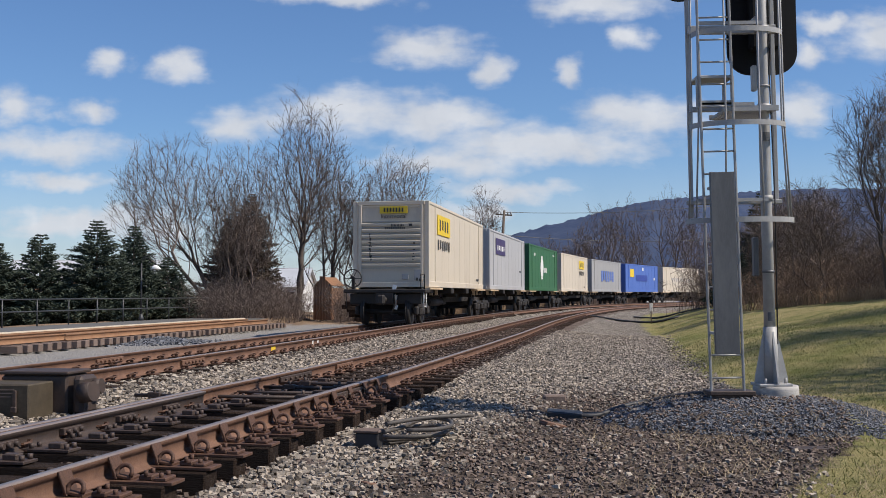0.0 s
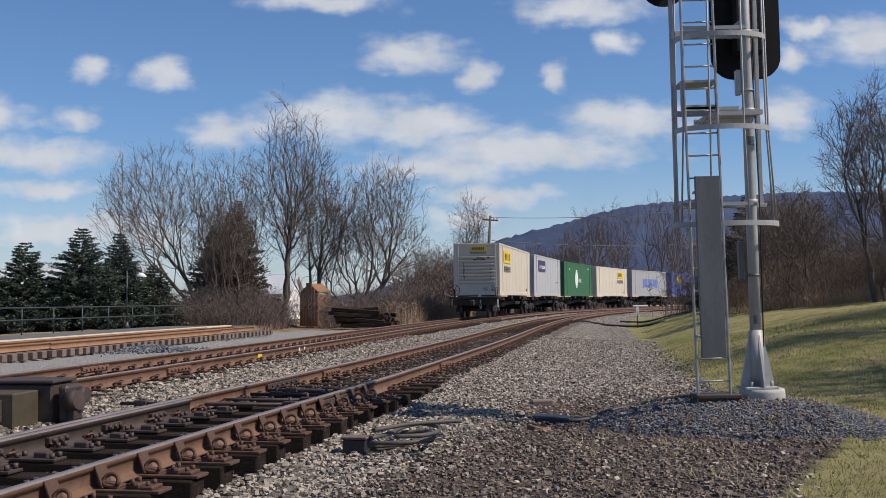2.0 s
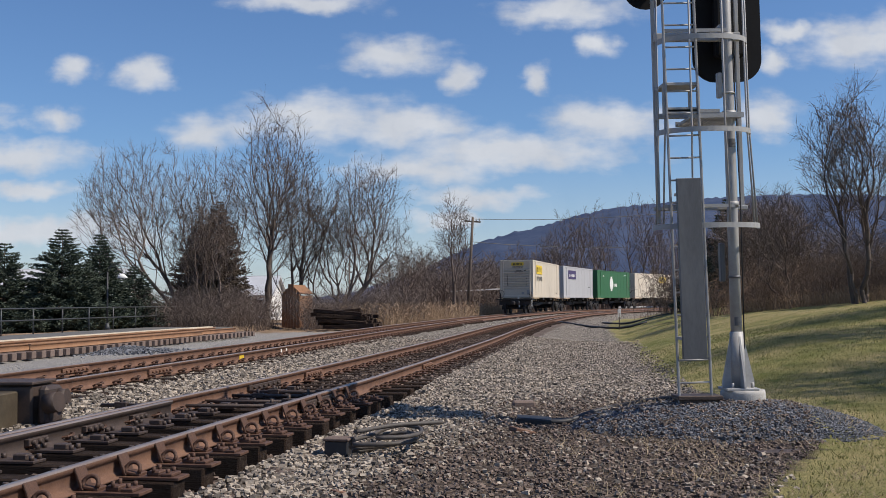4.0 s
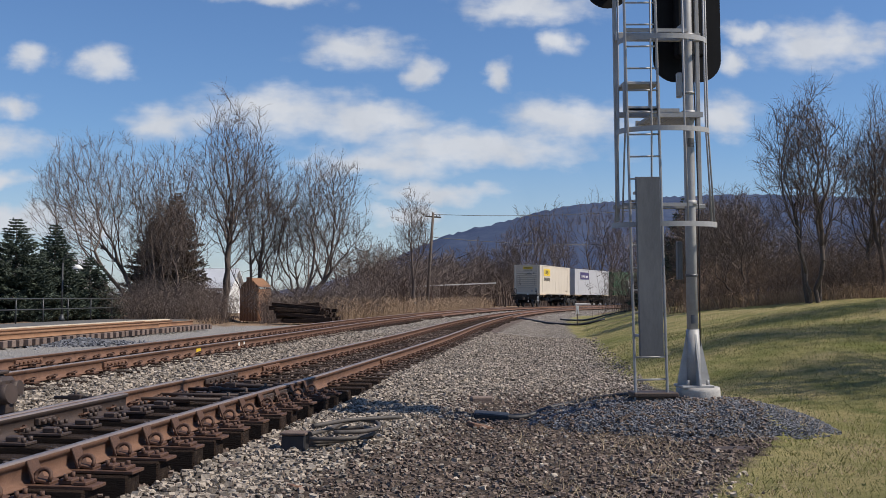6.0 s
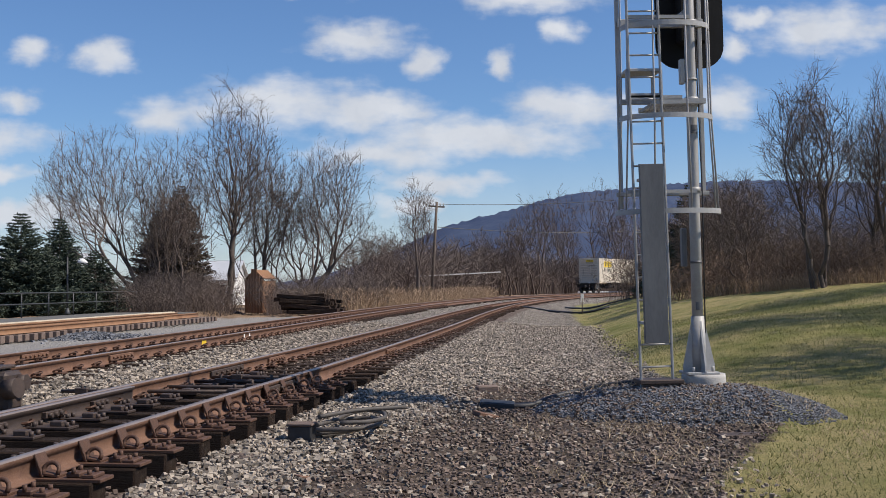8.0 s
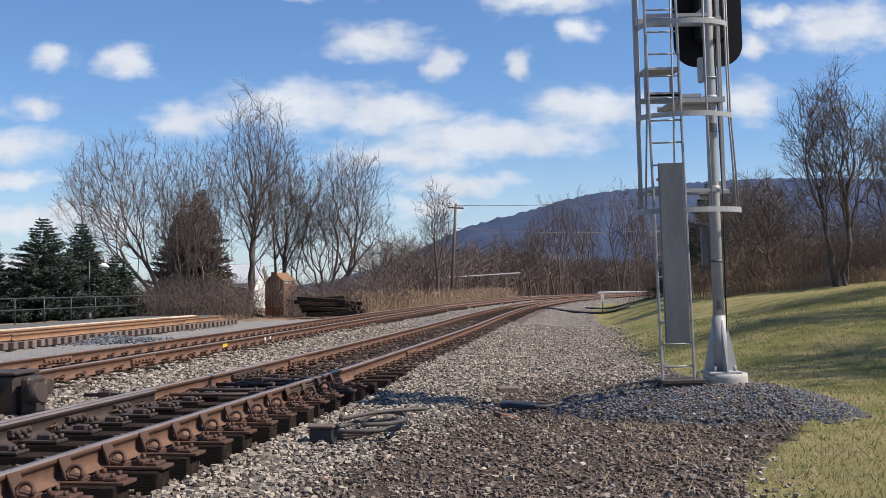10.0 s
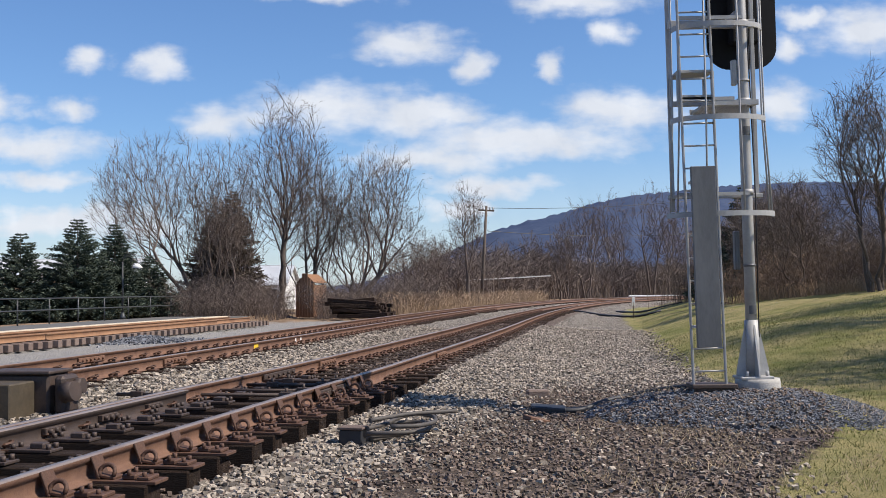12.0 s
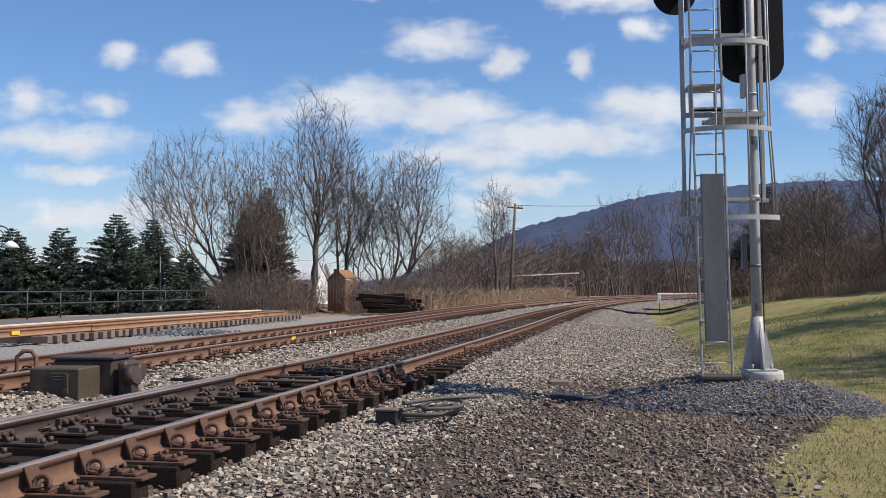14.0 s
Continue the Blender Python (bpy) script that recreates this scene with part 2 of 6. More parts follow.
def raw(name, verts, faces, mat, smooth=False):
    """A mesh from numpy arrays: verts (n,3), faces (m,3) or (m,4)."""
    verts, faces = np.asarray(verts, np.float32), np.asarray(faces, np.int32)
    me = bpy.data.meshes.new(name)
    me.vertices.add(len(verts))
    me.vertices.foreach_set("co", verts.ravel())
    k = faces.shape[1]
    me.loops.add(faces.size)
    me.loops.foreach_set("vertex_index", faces.ravel())
    me.polygons.add(len(faces))
    me.polygons.foreach_set("loop_start", np.arange(0, faces.size, k, dtype=np.int32))
    me.polygons.foreach_set("loop_total", np.full(len(faces), k, np.int32))
    me.polygons.foreach_set("use_smooth", np.full(len(faces), bool(smooth)))
    me.update(calc_edges=True)
    me.validate()
    for mm in (mat if isinstance(mat, (list, tuple)) else [mat]):
        me.materials.append(mm)
    return me


# ---------------------------------------------------------------- the line of the tracks
KNOT_S = [-70, 0, 25, 50, 80, 105, 150, 420]
KNOT_A = [10.3, 9.37, 11.84, 15.42, 24.35, 33.97, 44.96, 85.0]
LINE_S = np.arange(-70, 421, 0.5)
_th = np.radians(np.interp(LINE_S, KNOT_S, KNOT_A))
_x = np.concatenate([[0], np.cumsum(np.sin((_th[1:] + _th[:-1]) / 2) * 0.5)])
_y = np.concatenate([[0], np.cumsum(np.cos((_th[1:] + _th[:-1]) / 2) * 0.5)])
LINE_X = _x - np.interp(0, LINE_S, _x) - 1.79
LINE_Y = _y - np.interp(0, LINE_S, _y) + 35.4
LINE_T = _th
GAP = 4.1                      # from the far track's middle to the near track's


SHIFT_S = [-70, -40, -28, -24, -20, -16, -12, -5, 0, 420]
SHIFT_O = [-1.15, -1.0, -0.67, -0.54, -0.36, -0.26, -0.17, -0.04, 0, 0]


def share(o):
    """How far a place o metres from the near track's middle follows that track where it draws in towards the far one."""
    return np.interp(o, [-3.1, -1.6, 1.7, 3.4], [0, 1, 1, 0])


def line(s, o=0.0, z=0.0):
    """The place s metres along the line and o metres to the right of the near track's middle."""
    t = float(np.interp(s, LINE_S, LINE_T))
    k = GAP + o + float(share(o) * np.interp(s, SHIFT_S, SHIFT_O))
    return Vector((float(np.interp(s, LINE_S, LINE_X)) + math.cos(t) * k, float(np.interp(s, LINE_S, LINE_Y)) - math.sin(t) * k, z))


def heading(s, o=-9.0):
    d = float(share(o) * (np.interp(s + 1, SHIFT_S, SHIFT_O) - np.interp(s - 1, SHIFT_S, SHIFT_O))) / 2
    return math.degrees(float(np.interp(s, LINE_S, LINE_T)) + math.atan(d))


def offsets(X, Y):
    """s and o of many places."""
    X, Y = np.asarray(X, float), np.asarray(Y, float)
    xs, ys, ts = LINE_X[::4], LINE_Y[::4], LINE_T[::4]
    S = np.empty(X.size)
    O = np.empty(X.size)
    xf, yf = X.ravel(), Y.ravel()
    for a in range(0, X.size, 20000):
        dx, dy = xf[a:a + 20000, None] - xs, yf[a:a + 20000, None] - ys
        i = np.argmin(dx * dx + dy * dy, 1)
        r = np.arange(len(i))
        S[a:a + 20000] = LINE_S[::4][i] + dx[r, i] * np.sin(ts[i]) + dy[r, i] * np.cos(ts[i])
        O[a:a + 20000] = dx[r, i] * np.cos(ts[i]) - dy[r, i] * np.sin(ts[i]) - GAP
    move = np.interp(S, SHIFT_S, SHIFT_O)
    raw_o = O.copy()
    for _ in range(4):
        O = raw_o - share(O) * move
    return S.reshape(X.shape), O.reshape(X.shape)


def sstep(a, b, v):
    t = np.clip((v - a) / (b - a), 0, 1)
    return t * t * (3 - 2 * t)


PROFILE_O = [-400, -60, -26, -22, -15.2, -14.8, -9, -7.4, -6.0, -5.5, -2.7, -2.0, -1.6, 1.45, 1.75, 3.0, 4.5, 400]
PROFILE_Z = [0.5, 0.3, -0.3, -0.05, -0.02, -0.25, -0.20, -0.16, 0.03, 0.06, 0.06, -0.02, -0.035, -0.035, -0.07, -0.22, -0.25, -0.25]
MOUND = (3.62, 12.35, 1.80, 1.35, 0.33)


def ground_z(X, Y, rough=True):
    S, O = offsets(X, Y)
    z = np.interp(O, PROFILE_O, PROFILE_Z)
    z = z - 0.11 * np.exp(-((O - 1.5) / 0.55) ** 2) * (1 - sstep(13, 18, Y)) - 0.07 * (np.abs(O) < 1.3) * (1 - sstep(13, 18, Y))
    z = z + 1.62 * (1 - np.exp(-np.maximum(0, O - 5.0) / 4.8)) * sstep(11, 25, Y) * (1 - 0.6 * sstep(60, 130, Y))
    z = z + 0.08 * np.sin(O * 0.9 + Y * 0.35) * sstep(4.5, 8, O)
    mx, my, a, b, h = MOUND
    z = z + h * np.clip(1 - ((X - mx) / a) ** 2 - ((Y - my) / b) ** 2, 0, 1) ** 0.75
    return z


ASPHALT = material("worn_asphalt", (0.07, 0.068, 0.065), (0.16, 0.155, 0.15), 2, 0.95, 0.4, 0, 50)
BRACE = material("greasy_brown_castings", (0.03, 0.017, 0.012), (0.14, 0.068, 0.042), 7, 0.7, 0.4, 0.1, 60, (0.23, 0.12, 0.065, 0.5))


# ---------------------------------------------------------------- ground
def ground_material():
    m = bpy.data.materials.new("ground")
    m.use_nodes = True
    nt = m.node_tree
    p = nt.nodes["Principled BSDF"]
    p.inputs["Roughness"].default_value = 0.95
    p.inputs["Specular IOR Level"].default_value = 0.2
    co = nt.nodes.new("ShaderNodeTexCoord")

    def tex(scale, detail=5.0):
        n = node(nt, "ShaderNodeTexNoise", Scale=scale, Detail=detail, Roughness=0.65)
        nt.links.new(co.outputs["Object"], n.inputs["Vector"])
        return n.outputs[0]

    def mixed(f, a, b):
        n = nt.nodes.new("ShaderNodeMix")
        n.data_type = "RGBA"
        for key, v in (("Factor", f), ("A", a), ("B", b)):
            if isinstance(v, tuple):
                n.inputs[key].default_value = (*v, 1)
            else:
                nt.links.new(v, n.inputs[key])
        return n.outputs["Result"]

    def ranged(v, a, b):
        n = nt.nodes.new("ShaderNodeMapRange")
        n.inputs["From Min"].default_value, n.inputs["From Max"].default_value = a, b
        nt.links.new(v, n.inputs["Value"])
        return n.outputs[0]

    def layer(name):
        n = nt.nodes.new("ShaderNodeAttribute")
        n.attribute_name = name
        return n.outputs["Fac"]
    vor = node(nt, "ShaderNodeTexVoronoi", Scale=17.0)
    nt.links.new(co.outputs["Object"], vor.inputs["Vector"])
    sepc = nt.nodes.new("ShaderNodeSeparateColor")
    nt.links.new(vor.outputs["Color"], sepc.inputs[0])
    stone = mixed(sepc.outputs[0], (0.20, 0.176, 0.15), (0.62, 0.545, 0.465))
    # gaps between stones are coloured near black, painting in their crevice shade
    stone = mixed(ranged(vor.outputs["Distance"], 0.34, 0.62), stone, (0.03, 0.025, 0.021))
    brown = mixed(sepc.outputs[0], (0.06, 0.043, 0.036), (0.20, 0.155, 0.13))
    soil = mixed(tex(7, 8), (0.016, 0.012, 0.010), (0.095, 0.070, 0.055))
    soil = mixed(ranged(tex(22, 6), 0.5, 0.75), soil, (0.27, 0.22, 0.17))
    lawn = mixed(ranged(tex(0.45, 4), 0.30, 0.60), (0.145, 0.165, 0.036), (0.40, 0.325, 0.15))
    lawn = mixed(ranged(tex(1.7, 6), 0.52, 0.72), lawn, (0.09, 0.115, 0.026))
    lawn = mixed(ranged(tex(45, 4), 0.45, 0.8), lawn, (0.09, 0.105, 0.028))
    field = mixed(ranged(tex(0.25, 5), 0.4, 0.65), (0.17, 0.115, 0.075), (0.33, 0.23, 0.15))
    edge = tex(2.2, 6)

    def soft(lay):
        return ranged(math_node(nt, "ADD", lay, math_node(nt, "MULTIPLY", math_node(nt, "SUBTRACT", edge, 0.5), 0.9)), 0.4, 0.6)
    gravelgrey = mixed(tex(40, 3), (0.14, 0.13, 0.12), (0.40, 0.38, 0.355))
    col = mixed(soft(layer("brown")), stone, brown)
    col = mixed(soft(layer("yard")), col, gravelgrey)
    col = mixed(soft(layer("soil")), col, soil)
    col = mixed(soft(layer("lawn")), col, lawn)
    col = mixed(soft(layer("field")), col, field)
    nt.links.new(col, p.inputs["Base Color"])
    b = nt.nodes.new("ShaderNodeBump")
    b.inputs["Strength"].default_value, b.inputs["Distance"].default_value = 0.8, 0.04
    bare = math_node(nt, "SUBTRACT", 1.0, layer("lawn"), clamp=True)
    h = math_node(nt, "MULTIPLY", math_node(nt, "MULTIPLY", vor.outputs["Distance"], -1.0), bare)
    h = math_node(nt, "ADD", h, math_node(nt, "MULTIPLY", tex(30, 6), 0.8))
    h = math_node(nt, "ADD", h, math_node(nt, "MULTIPLY", math_node(nt, "MULTIPLY", tex(110, 4), 1.3), layer("lawn")))
    nt.links.new(h, b.inputs["Height"])
    nt.links.new(b.outputs[0], p.inputs["Normal"])
    return m


def layers_at(X, Y):
    S, O = offsets(X, Y)
    edge = np.interp(Y, [0, 8, 11, 14, 17, 22, 35, 55, 75], [4.6, 4.75, 5.9, 6.0, 5.2, 4.7, 4.7, 4.2, 3.6])
    lawn = sstep(edge - 0.8, edge + 0.8, O) * (1 - sstep(75, 95, Y))
    field = np.maximum(sstep(80, 95, Y) * sstep(3.2, 4.5, O), sstep(17.5, 19.5, -O))
    field = np.maximum(field, sstep(46, 60, Y) * sstep(6.6, 8.0, -O))
    yard = sstep(6.6, 7.4, -O) * (1 - sstep(17.5, 19.0, -O))
    brown = 1 - sstep(1.5, 1.9, np.abs(O))
    # dark earth in front of the mound and thinning stones on the shoulder
    soil = sstep(1.95, 3.0, O + 0.10 * (12 - Y) * (Y < 12) - 0.6 * sstep(14, 20, Y)) * (1 - 0.88 * sstep(13, 19, Y))
    return S, O, dict(lawn=lawn, field=field, yard=yard, brown=brown, soil=soil)


def build_ground():
    def axis(lo, hi, fine_lo, fine_hi, step, grow):
        v = list(np.arange(fine_lo, fine_hi, step))
        d, x = step, fine_hi
        while x < hi:
            v.append(x)
            d *= grow
            x += d
        v.append(hi)
        d, x = step, fine_lo
        while x > lo:
            d *= grow
            x -= d
            v.append(max(x, lo))
        return np.array(sorted(set(v)))
    xs = axis(-4200, 4200, -14, 16, 0.2, 1.12)
    ys = axis(-4200, 4200, 4, 26, 0.18, 1.07)
    X, Y = np.meshgrid(xs, ys)
    Z = ground_z(X, Y)
    rng = np.random.default_rng(3)
    S, O, lay = layers_at(X, Y)
    bumpy = rng.normal(0, 1, X.shape) * np.where(Y < 30, 0.012, 0.02) * (np.abs(X) < 60) * (Y < 120) * (1 - lay["lawn"] * 0.5)
    Z = Z + bumpy
    far = np.hypot(X, Y) > 400
    Z = np.where(far, -0.3, Z)
    n, k = X.shape
    idx = np.arange(n * k).reshape(n, k)
    faces = np.stack([idx[:-1, :-1], idx[:-1, 1:], idx[1:, 1:], idx[1:, :-1]], -1).reshape(-1, 4)
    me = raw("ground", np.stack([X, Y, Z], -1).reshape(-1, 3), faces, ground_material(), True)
    for key, v in lay.items():
        a = me.attributes.new(key, "FLOAT", "POINT")
        a.data.foreach_set("value", np.asarray(v, np.float32).ravel())
    tagged(new("ground", me), "ballast shoulder, dark earth and sloping lawn beside the tracks", "ground", kind="structure")


build_ground()


# ---------------------------------------------------------------- tracks
RAIL_H = 0.18
HEAD = [(-0.036, 0.18), (0.036, 0.18), (0.038, 0.172), (0.036, 0.148), (0.012, 0.135), (0.009, 0.05), (0.03, 0.026), (0.072, 0.018), (0.072, 0.004),
        (-0.072, 0.004), (-0.072, 0.018), (-0.03, 0.026), (-0.009, 0.05), (-0.012, 0.135), (-0.036, 0.148), (-0.038, 0.172)]


def sweep_rail(bm, s0, s1, o, z, top_index=1, step=1.0):
    n = max(2, int((s1 - s0) / step) + 1)
    rings = []
    for s in np.linspace(s0, s1, n):
        rings.append([bm.verts.new(line(s, o + a, z + b)) for a, b in HEAD])
    m = len(HEAD)
    for a, b in zip(rings, rings[1:]):
        for k in range(m):
            f = bm.faces.new((a[k], a[(k + 1) % m], b[(k + 1) % m], b[k]))
            f.material_index = top_index if k in (0, 1, 15) else 0
            f.smooth = k not in (0,)
    bm.faces.new(rings[0][::-1])
    bm.faces.new(rings[-1])
    return bm


def mesh_of(name, bm, mat, smooth=False):
    return obj_from(bm, name, mat, smooth)


def tie_mesh(length=2.6, w=0.22, h=0.18, mat=TIE):
    bm = bmesh.new()
    box(bm, (0, 0, -h / 2), (length, w, h), bev=0.012)
    return mesh_of("tie", bm, mat)


def clip_mesh():
    """A sprung steel clip on its cast shoulder."""
    bm = bmesh.new()
    box(bm, (0.12, 0, 0.012), (0.16, 0.17, 0.022), bev=0.004)
    pts = [(0.055, -0.06, 0.035), (0.10, -0.075, 0.055), (0.155, -0.06, 0.062), (0.175, 0.0, 0.07), (0.15, 0.055, 0.075), (0.10, 0.065, 0.072), (0.075, 0.03, 0.06), (0.06, -0.01, 0.045)]
    tube(bm, pts, 0.013, 5)
    box(bm, (0.125, 0, 0.035), (0.035, 0.07, 0.035), bev=0.006)
    return mesh_of("rail_clip", bm, BRACE)


def brace_mesh():
    """A bent plate that holds the stock rail's web, with its loop clip and bolts on a slide plate."""
    bm = bmesh.new()
    box(bm, (0.26, 0, 0.012), (0.50, 0.20, 0.024), bev=0.004)
    box(bm, (0.060, 0, 0.10), (0.020, 0.14, 0.16), ry=-22, bev=0.005)
    box(bm, (0.13, 0, 0.042), (0.14, 0.13, 0.022), ry=8, bev=0.005)
    pts = [(0.14 + 0.055 * math.cos(a), -0.045 + 0.02 * math.sin(a), 0.07 + 0.05 * math.sin(a)) for a in np.linspace(-0.5, 3.7, 9)]
    tube(bm, pts, 0.016, 6)
    box(bm, (0.30, 0.0, 0.042), (0.10, 0.12, 0.036), bev=0.008)
    box(bm, (0.41, 0.0, 0.036), (0.09, 0.16, 0.026), bev=0.006)
    for y in (-0.05, 0.05):
        tube(bm, [(0.41, y, 0.04), (0.41, y, 0.078)], 0.016, 6)
        tube(bm, [(0.30, y, 0.05), (0.30, y, 0.092)], 0.015, 6)
    return mesh_of("rail_brace", bm, BRACE)


SHARED = dict(tie=tie_mesh(), longtie=tie_mesh(2.95), greytie=tie_mesh(2.6, 0.23, 0.19, TIEGREY), clip=clip_mesh(), brace=brace_mesh())


def piece(name, mesh, parent, m):
    ob = new(name, mesh)
    ob.parent = parent
    ob.matrix_basis = m
    return ob


def s_of_y(y, o=0.0):
    """The s at which the line, o to the right, passes y."""
    v = LINE_Y - np.sin(LINE_T) * (GAP + o)
    return float(np.interp(y, v, LINE_S))


def build_track(name, label, o, z, s0, s1, clips_to, ties_to):
    t = thing(name, label, "railway track", kind="structure")
    rng = random.Random(int(abs(o) * 10) + 5)
    for side in (-1, 1):
        bm = bmesh.new()
        sweep_rail(bm, s0, s1, o + side * 0.755, z)
        part("rail", bm, [RUST, RAILTOP], t, "brown rusted steel rail with a worn bright top", True)
    n = 0
    s = s0
    rest = []
    while s < s1:
        m = Matrix.Translation(line(s, o + rng.uniform(-0.04, 0.04), z + rng.uniform(-0.006, 0.003))) @ pose(0, 0, 0, 0, 0, -heading(s, o) + rng.uniform(-0.7, 0.7))
        if o == 0 and line(s, 0.755).y < 14.6:
            m = m @ pose(-0.06, 0, 0)
        if s < ties_to:
            piece("tie", SHARED["tie"], t, m)
        else:
            rest.append(m)
        if s_of_y(4.0) < s < clips_to:
            for side in (-1, 1):
                for face in (-1, 1):
                    q = Matrix.Translation(line(s, o + side * 0.755, z)) @ pose(0, 0, 0, 0, 0, -heading(s, o) + (0 if face > 0 else 180))
                    if side == 1 and face == 1 and o == 0 and 5.5 < q.translation.y < 14.5:
                        continue
                    piece("rail_clip", SHARED["clip"], t, q)
        s += 0.61
    if rest:
        bm = bmesh.new()
        for m in rest:
            bmesh.ops.create_cube(bm, size=1.0, matrix=m @ pose(0, 0, -0.09) @ Matrix.Diagonal((2.6, 0.22, 0.18, 1)))
        tagged(part("far_ties", bm, TIE, t), kind="stuff")
    return t


NEAR = build_track("near_track", "near railway track with brown rails on creosoted timber ties", 0.0, 0.0, s_of_y(-24.0), 260, s_of_y(62), s_of_y(110))
FAR = build_track("far_track", "far railway track with brown rails on creosoted timber ties", -GAP, 0.10, s_of_y(-24.0, -GAP), 260, s_of_y(62, -GAP), s_of_y(110, -GAP))

# heavy braces outside the near rail, long timbers, joints
s = s_of_y(-24.0)
while line(s, 0.755).y < 5.0:
    s += 0.61
while line(s, 0.755).y < 14.4:
    piece("rail_brace", SHARED["brace"], NEAR, Matrix.Translation(line(s, 0.765, 0.0)) @ pose(0, 0, 0, 0, 0, -heading(s, 0.765)))
    s += 0.61


def joint_bar(s, o, z, side, mat, length=0.9):
    bm = bmesh.new()
    box(bm, (side * 0.035, 0, 0.09), (0.03, length, 0.085), bev=0.006)
    for k in range(6):
        tube(bm, [(side * 0.045, (k - 2.5) * length / 6.5, 0.09), (side * 0.085, (k - 2.5) * length / 6.5, 0.09)], 0.02, 6)
    ob = part("joint_bar", bm, mat, NEAR if o > -2 else FAR, "dark bolted joint bar")
    ob.matrix_basis = Matrix.Translation(line(s, o, z)) @ pose(0, 0, 0, 0, 0, -heading(s, o))


joint_bar(s_of_y(12.6, 0.755), 0.755, 0, 1, DARKSTEEL, 1.3)
joint_bar(s_of_y(15.2, -0.755), -0.755, 0, 1, DARKSTEEL, 1.3)
joint_bar(s_of_y(17.6, -0.755), -0.755, 0, 1, RUST)
joint_bar(s_of_y(19.5, 0.755), 0.755, 0, 1, RUST)
joint_bar(s_of_y(17.2, -GAP + 0.755), -GAP + 0.755, 0.1, 1, RUST)
joint_bar(s_of_y(17.6, -GAP - 0.755), -GAP - 0.755, 0.1, 1, RUST)


# ---------------------------------------------------------------- loose stones
def rock_variants(n=14, seed=4):
    """Broken stones: blocks with pushed corners."""
    rng = np.random.default_rng(seed)
    bm = bmesh.new()
    bmesh.ops.create_cube(bm, size=1.5)
    bmesh.ops.triangulate(bm, faces=bm.faces[:])
    v = np.array([q.co[:] for q in bm.verts])
    f = np.array([[q.index for q in p.verts] for p in bm.faces])
    bm.free()
    out = []
    for _ in range(n):
        w = v * rng.uniform(0.72, 1.12, (8, 3)) * rng.uniform(0.78, 1.25, 3)
        w[rng.integers(0, 8)] *= 0.62
        out.append(w)
    return out, f


ROCKS, ROCKF = rock_variants()


def scatter(name, pts, size, mat, label, seed):
    """Stones lying at pts (n,3), joined into one mesh."""
    rng = np.random.default_rng(seed)
    n = len(pts)
    kind = rng.integers(0, len(ROCKS), n)
    V = np.array(ROCKS)[kind]
    a, b = rng.uniform(0, 2 * np.pi, n), rng.normal(0, 0.8, n)
    ca, sa, cb, sb = np.cos(a), np.sin(a), np.cos(b), np.sin(b)
    R = np.stack([np.stack([ca, -sa * cb, sa * sb], -1), np.stack([sa, ca * cb, -ca * sb], -1), np.stack([0 * a, sb, cb], -1)], 1)
    sz = size * rng.lognormal(-0.08, 0.24, n)
    V = np.einsum("nij,nkj->nki", R, V) * sz[:, None, None] * [1, 1, 0.8] + np.asarray(pts)[:, None, :]
    k = V.shape[1]
    F = (ROCKF[None] + (np.arange(n) * k)[:, None, None]).reshape(-1, 3)
    return tagged(new(name, raw(name, V.reshape(-1, 3), F, mat)), label, "gravel", kind="stuff")


def sprinkle(n, x0, x1, y0, y1, keep, seed):
    rng = np.random.default_rng(seed)
    X, Y = rng.uniform(x0, x1, n), y0 + (y1 - y0) * rng.uniform(0, 1, n) ** 1.35
    S, O, lay = layers_at(X, Y)
    ok = keep(X, Y, S, O, lay, rng.uniform(0, 1, n))
    X, Y = X[ok], Y[ok]
    return np.stack([X, Y, ground_z(X, Y) + rng.uniform(-0.012, 0.026, len(X))], -1)


def clear_of_rails(O):
    return (np.abs(np.abs(O) - 0.755) > 0.1) & (np.abs(np.abs(O + GAP) - 0.755) > 0.1)


scatter("shoulder_ballast", sprinkle(235000, -4, 8, 5.0, 38, lambda X, Y, S, O, lay, r: (O > 1.25) & (O < 5.2) & (r > lay["soil"] * 0.93) & (r > lay["lawn"]) & (np.abs(X) < Y * 0.46 + 0.6), 11),
        0.0215, STONE, "grey and tan crushed stone ballast on the shoulder", 21)
scatter("middle_ballast", sprinkle(170000, -11, 4, 8.0, 36, lambda X, Y, S, O, lay, r: (O < -1.0) & (O > -3.4) & clear_of_rails(O) & (np.abs(X) < Y * 0.46 + 0.6), 12),
        0.026, STONE, "grey and tan crushed stone ballast between the tracks", 22)
scatter("crib_ballast", sprinkle(85000, -8, 5, 5.0, 40, lambda X, Y, S, O, lay, r: (np.abs(O) < 1.25) & clear_of_rails(O) & (r > 0.08) & (np.abs(X) < Y * 0.46 + 0.6), 13),
        0.024, STONEBROWN, "brown dusted ballast between the ties", 23)
scatter("earth_stones", sprinkle(60000, -2, 7, 5.0, 20, lambda X, Y, S, O, lay, r: (O > 1.8) & (r < lay["soil"]) & (lay["lawn"] < 0.5) & (np.abs(X) < Y * 0.46 + 0.6), 14),
        0.017, STONEBROWN, "scattered small stones on dark trodden earth", 24)


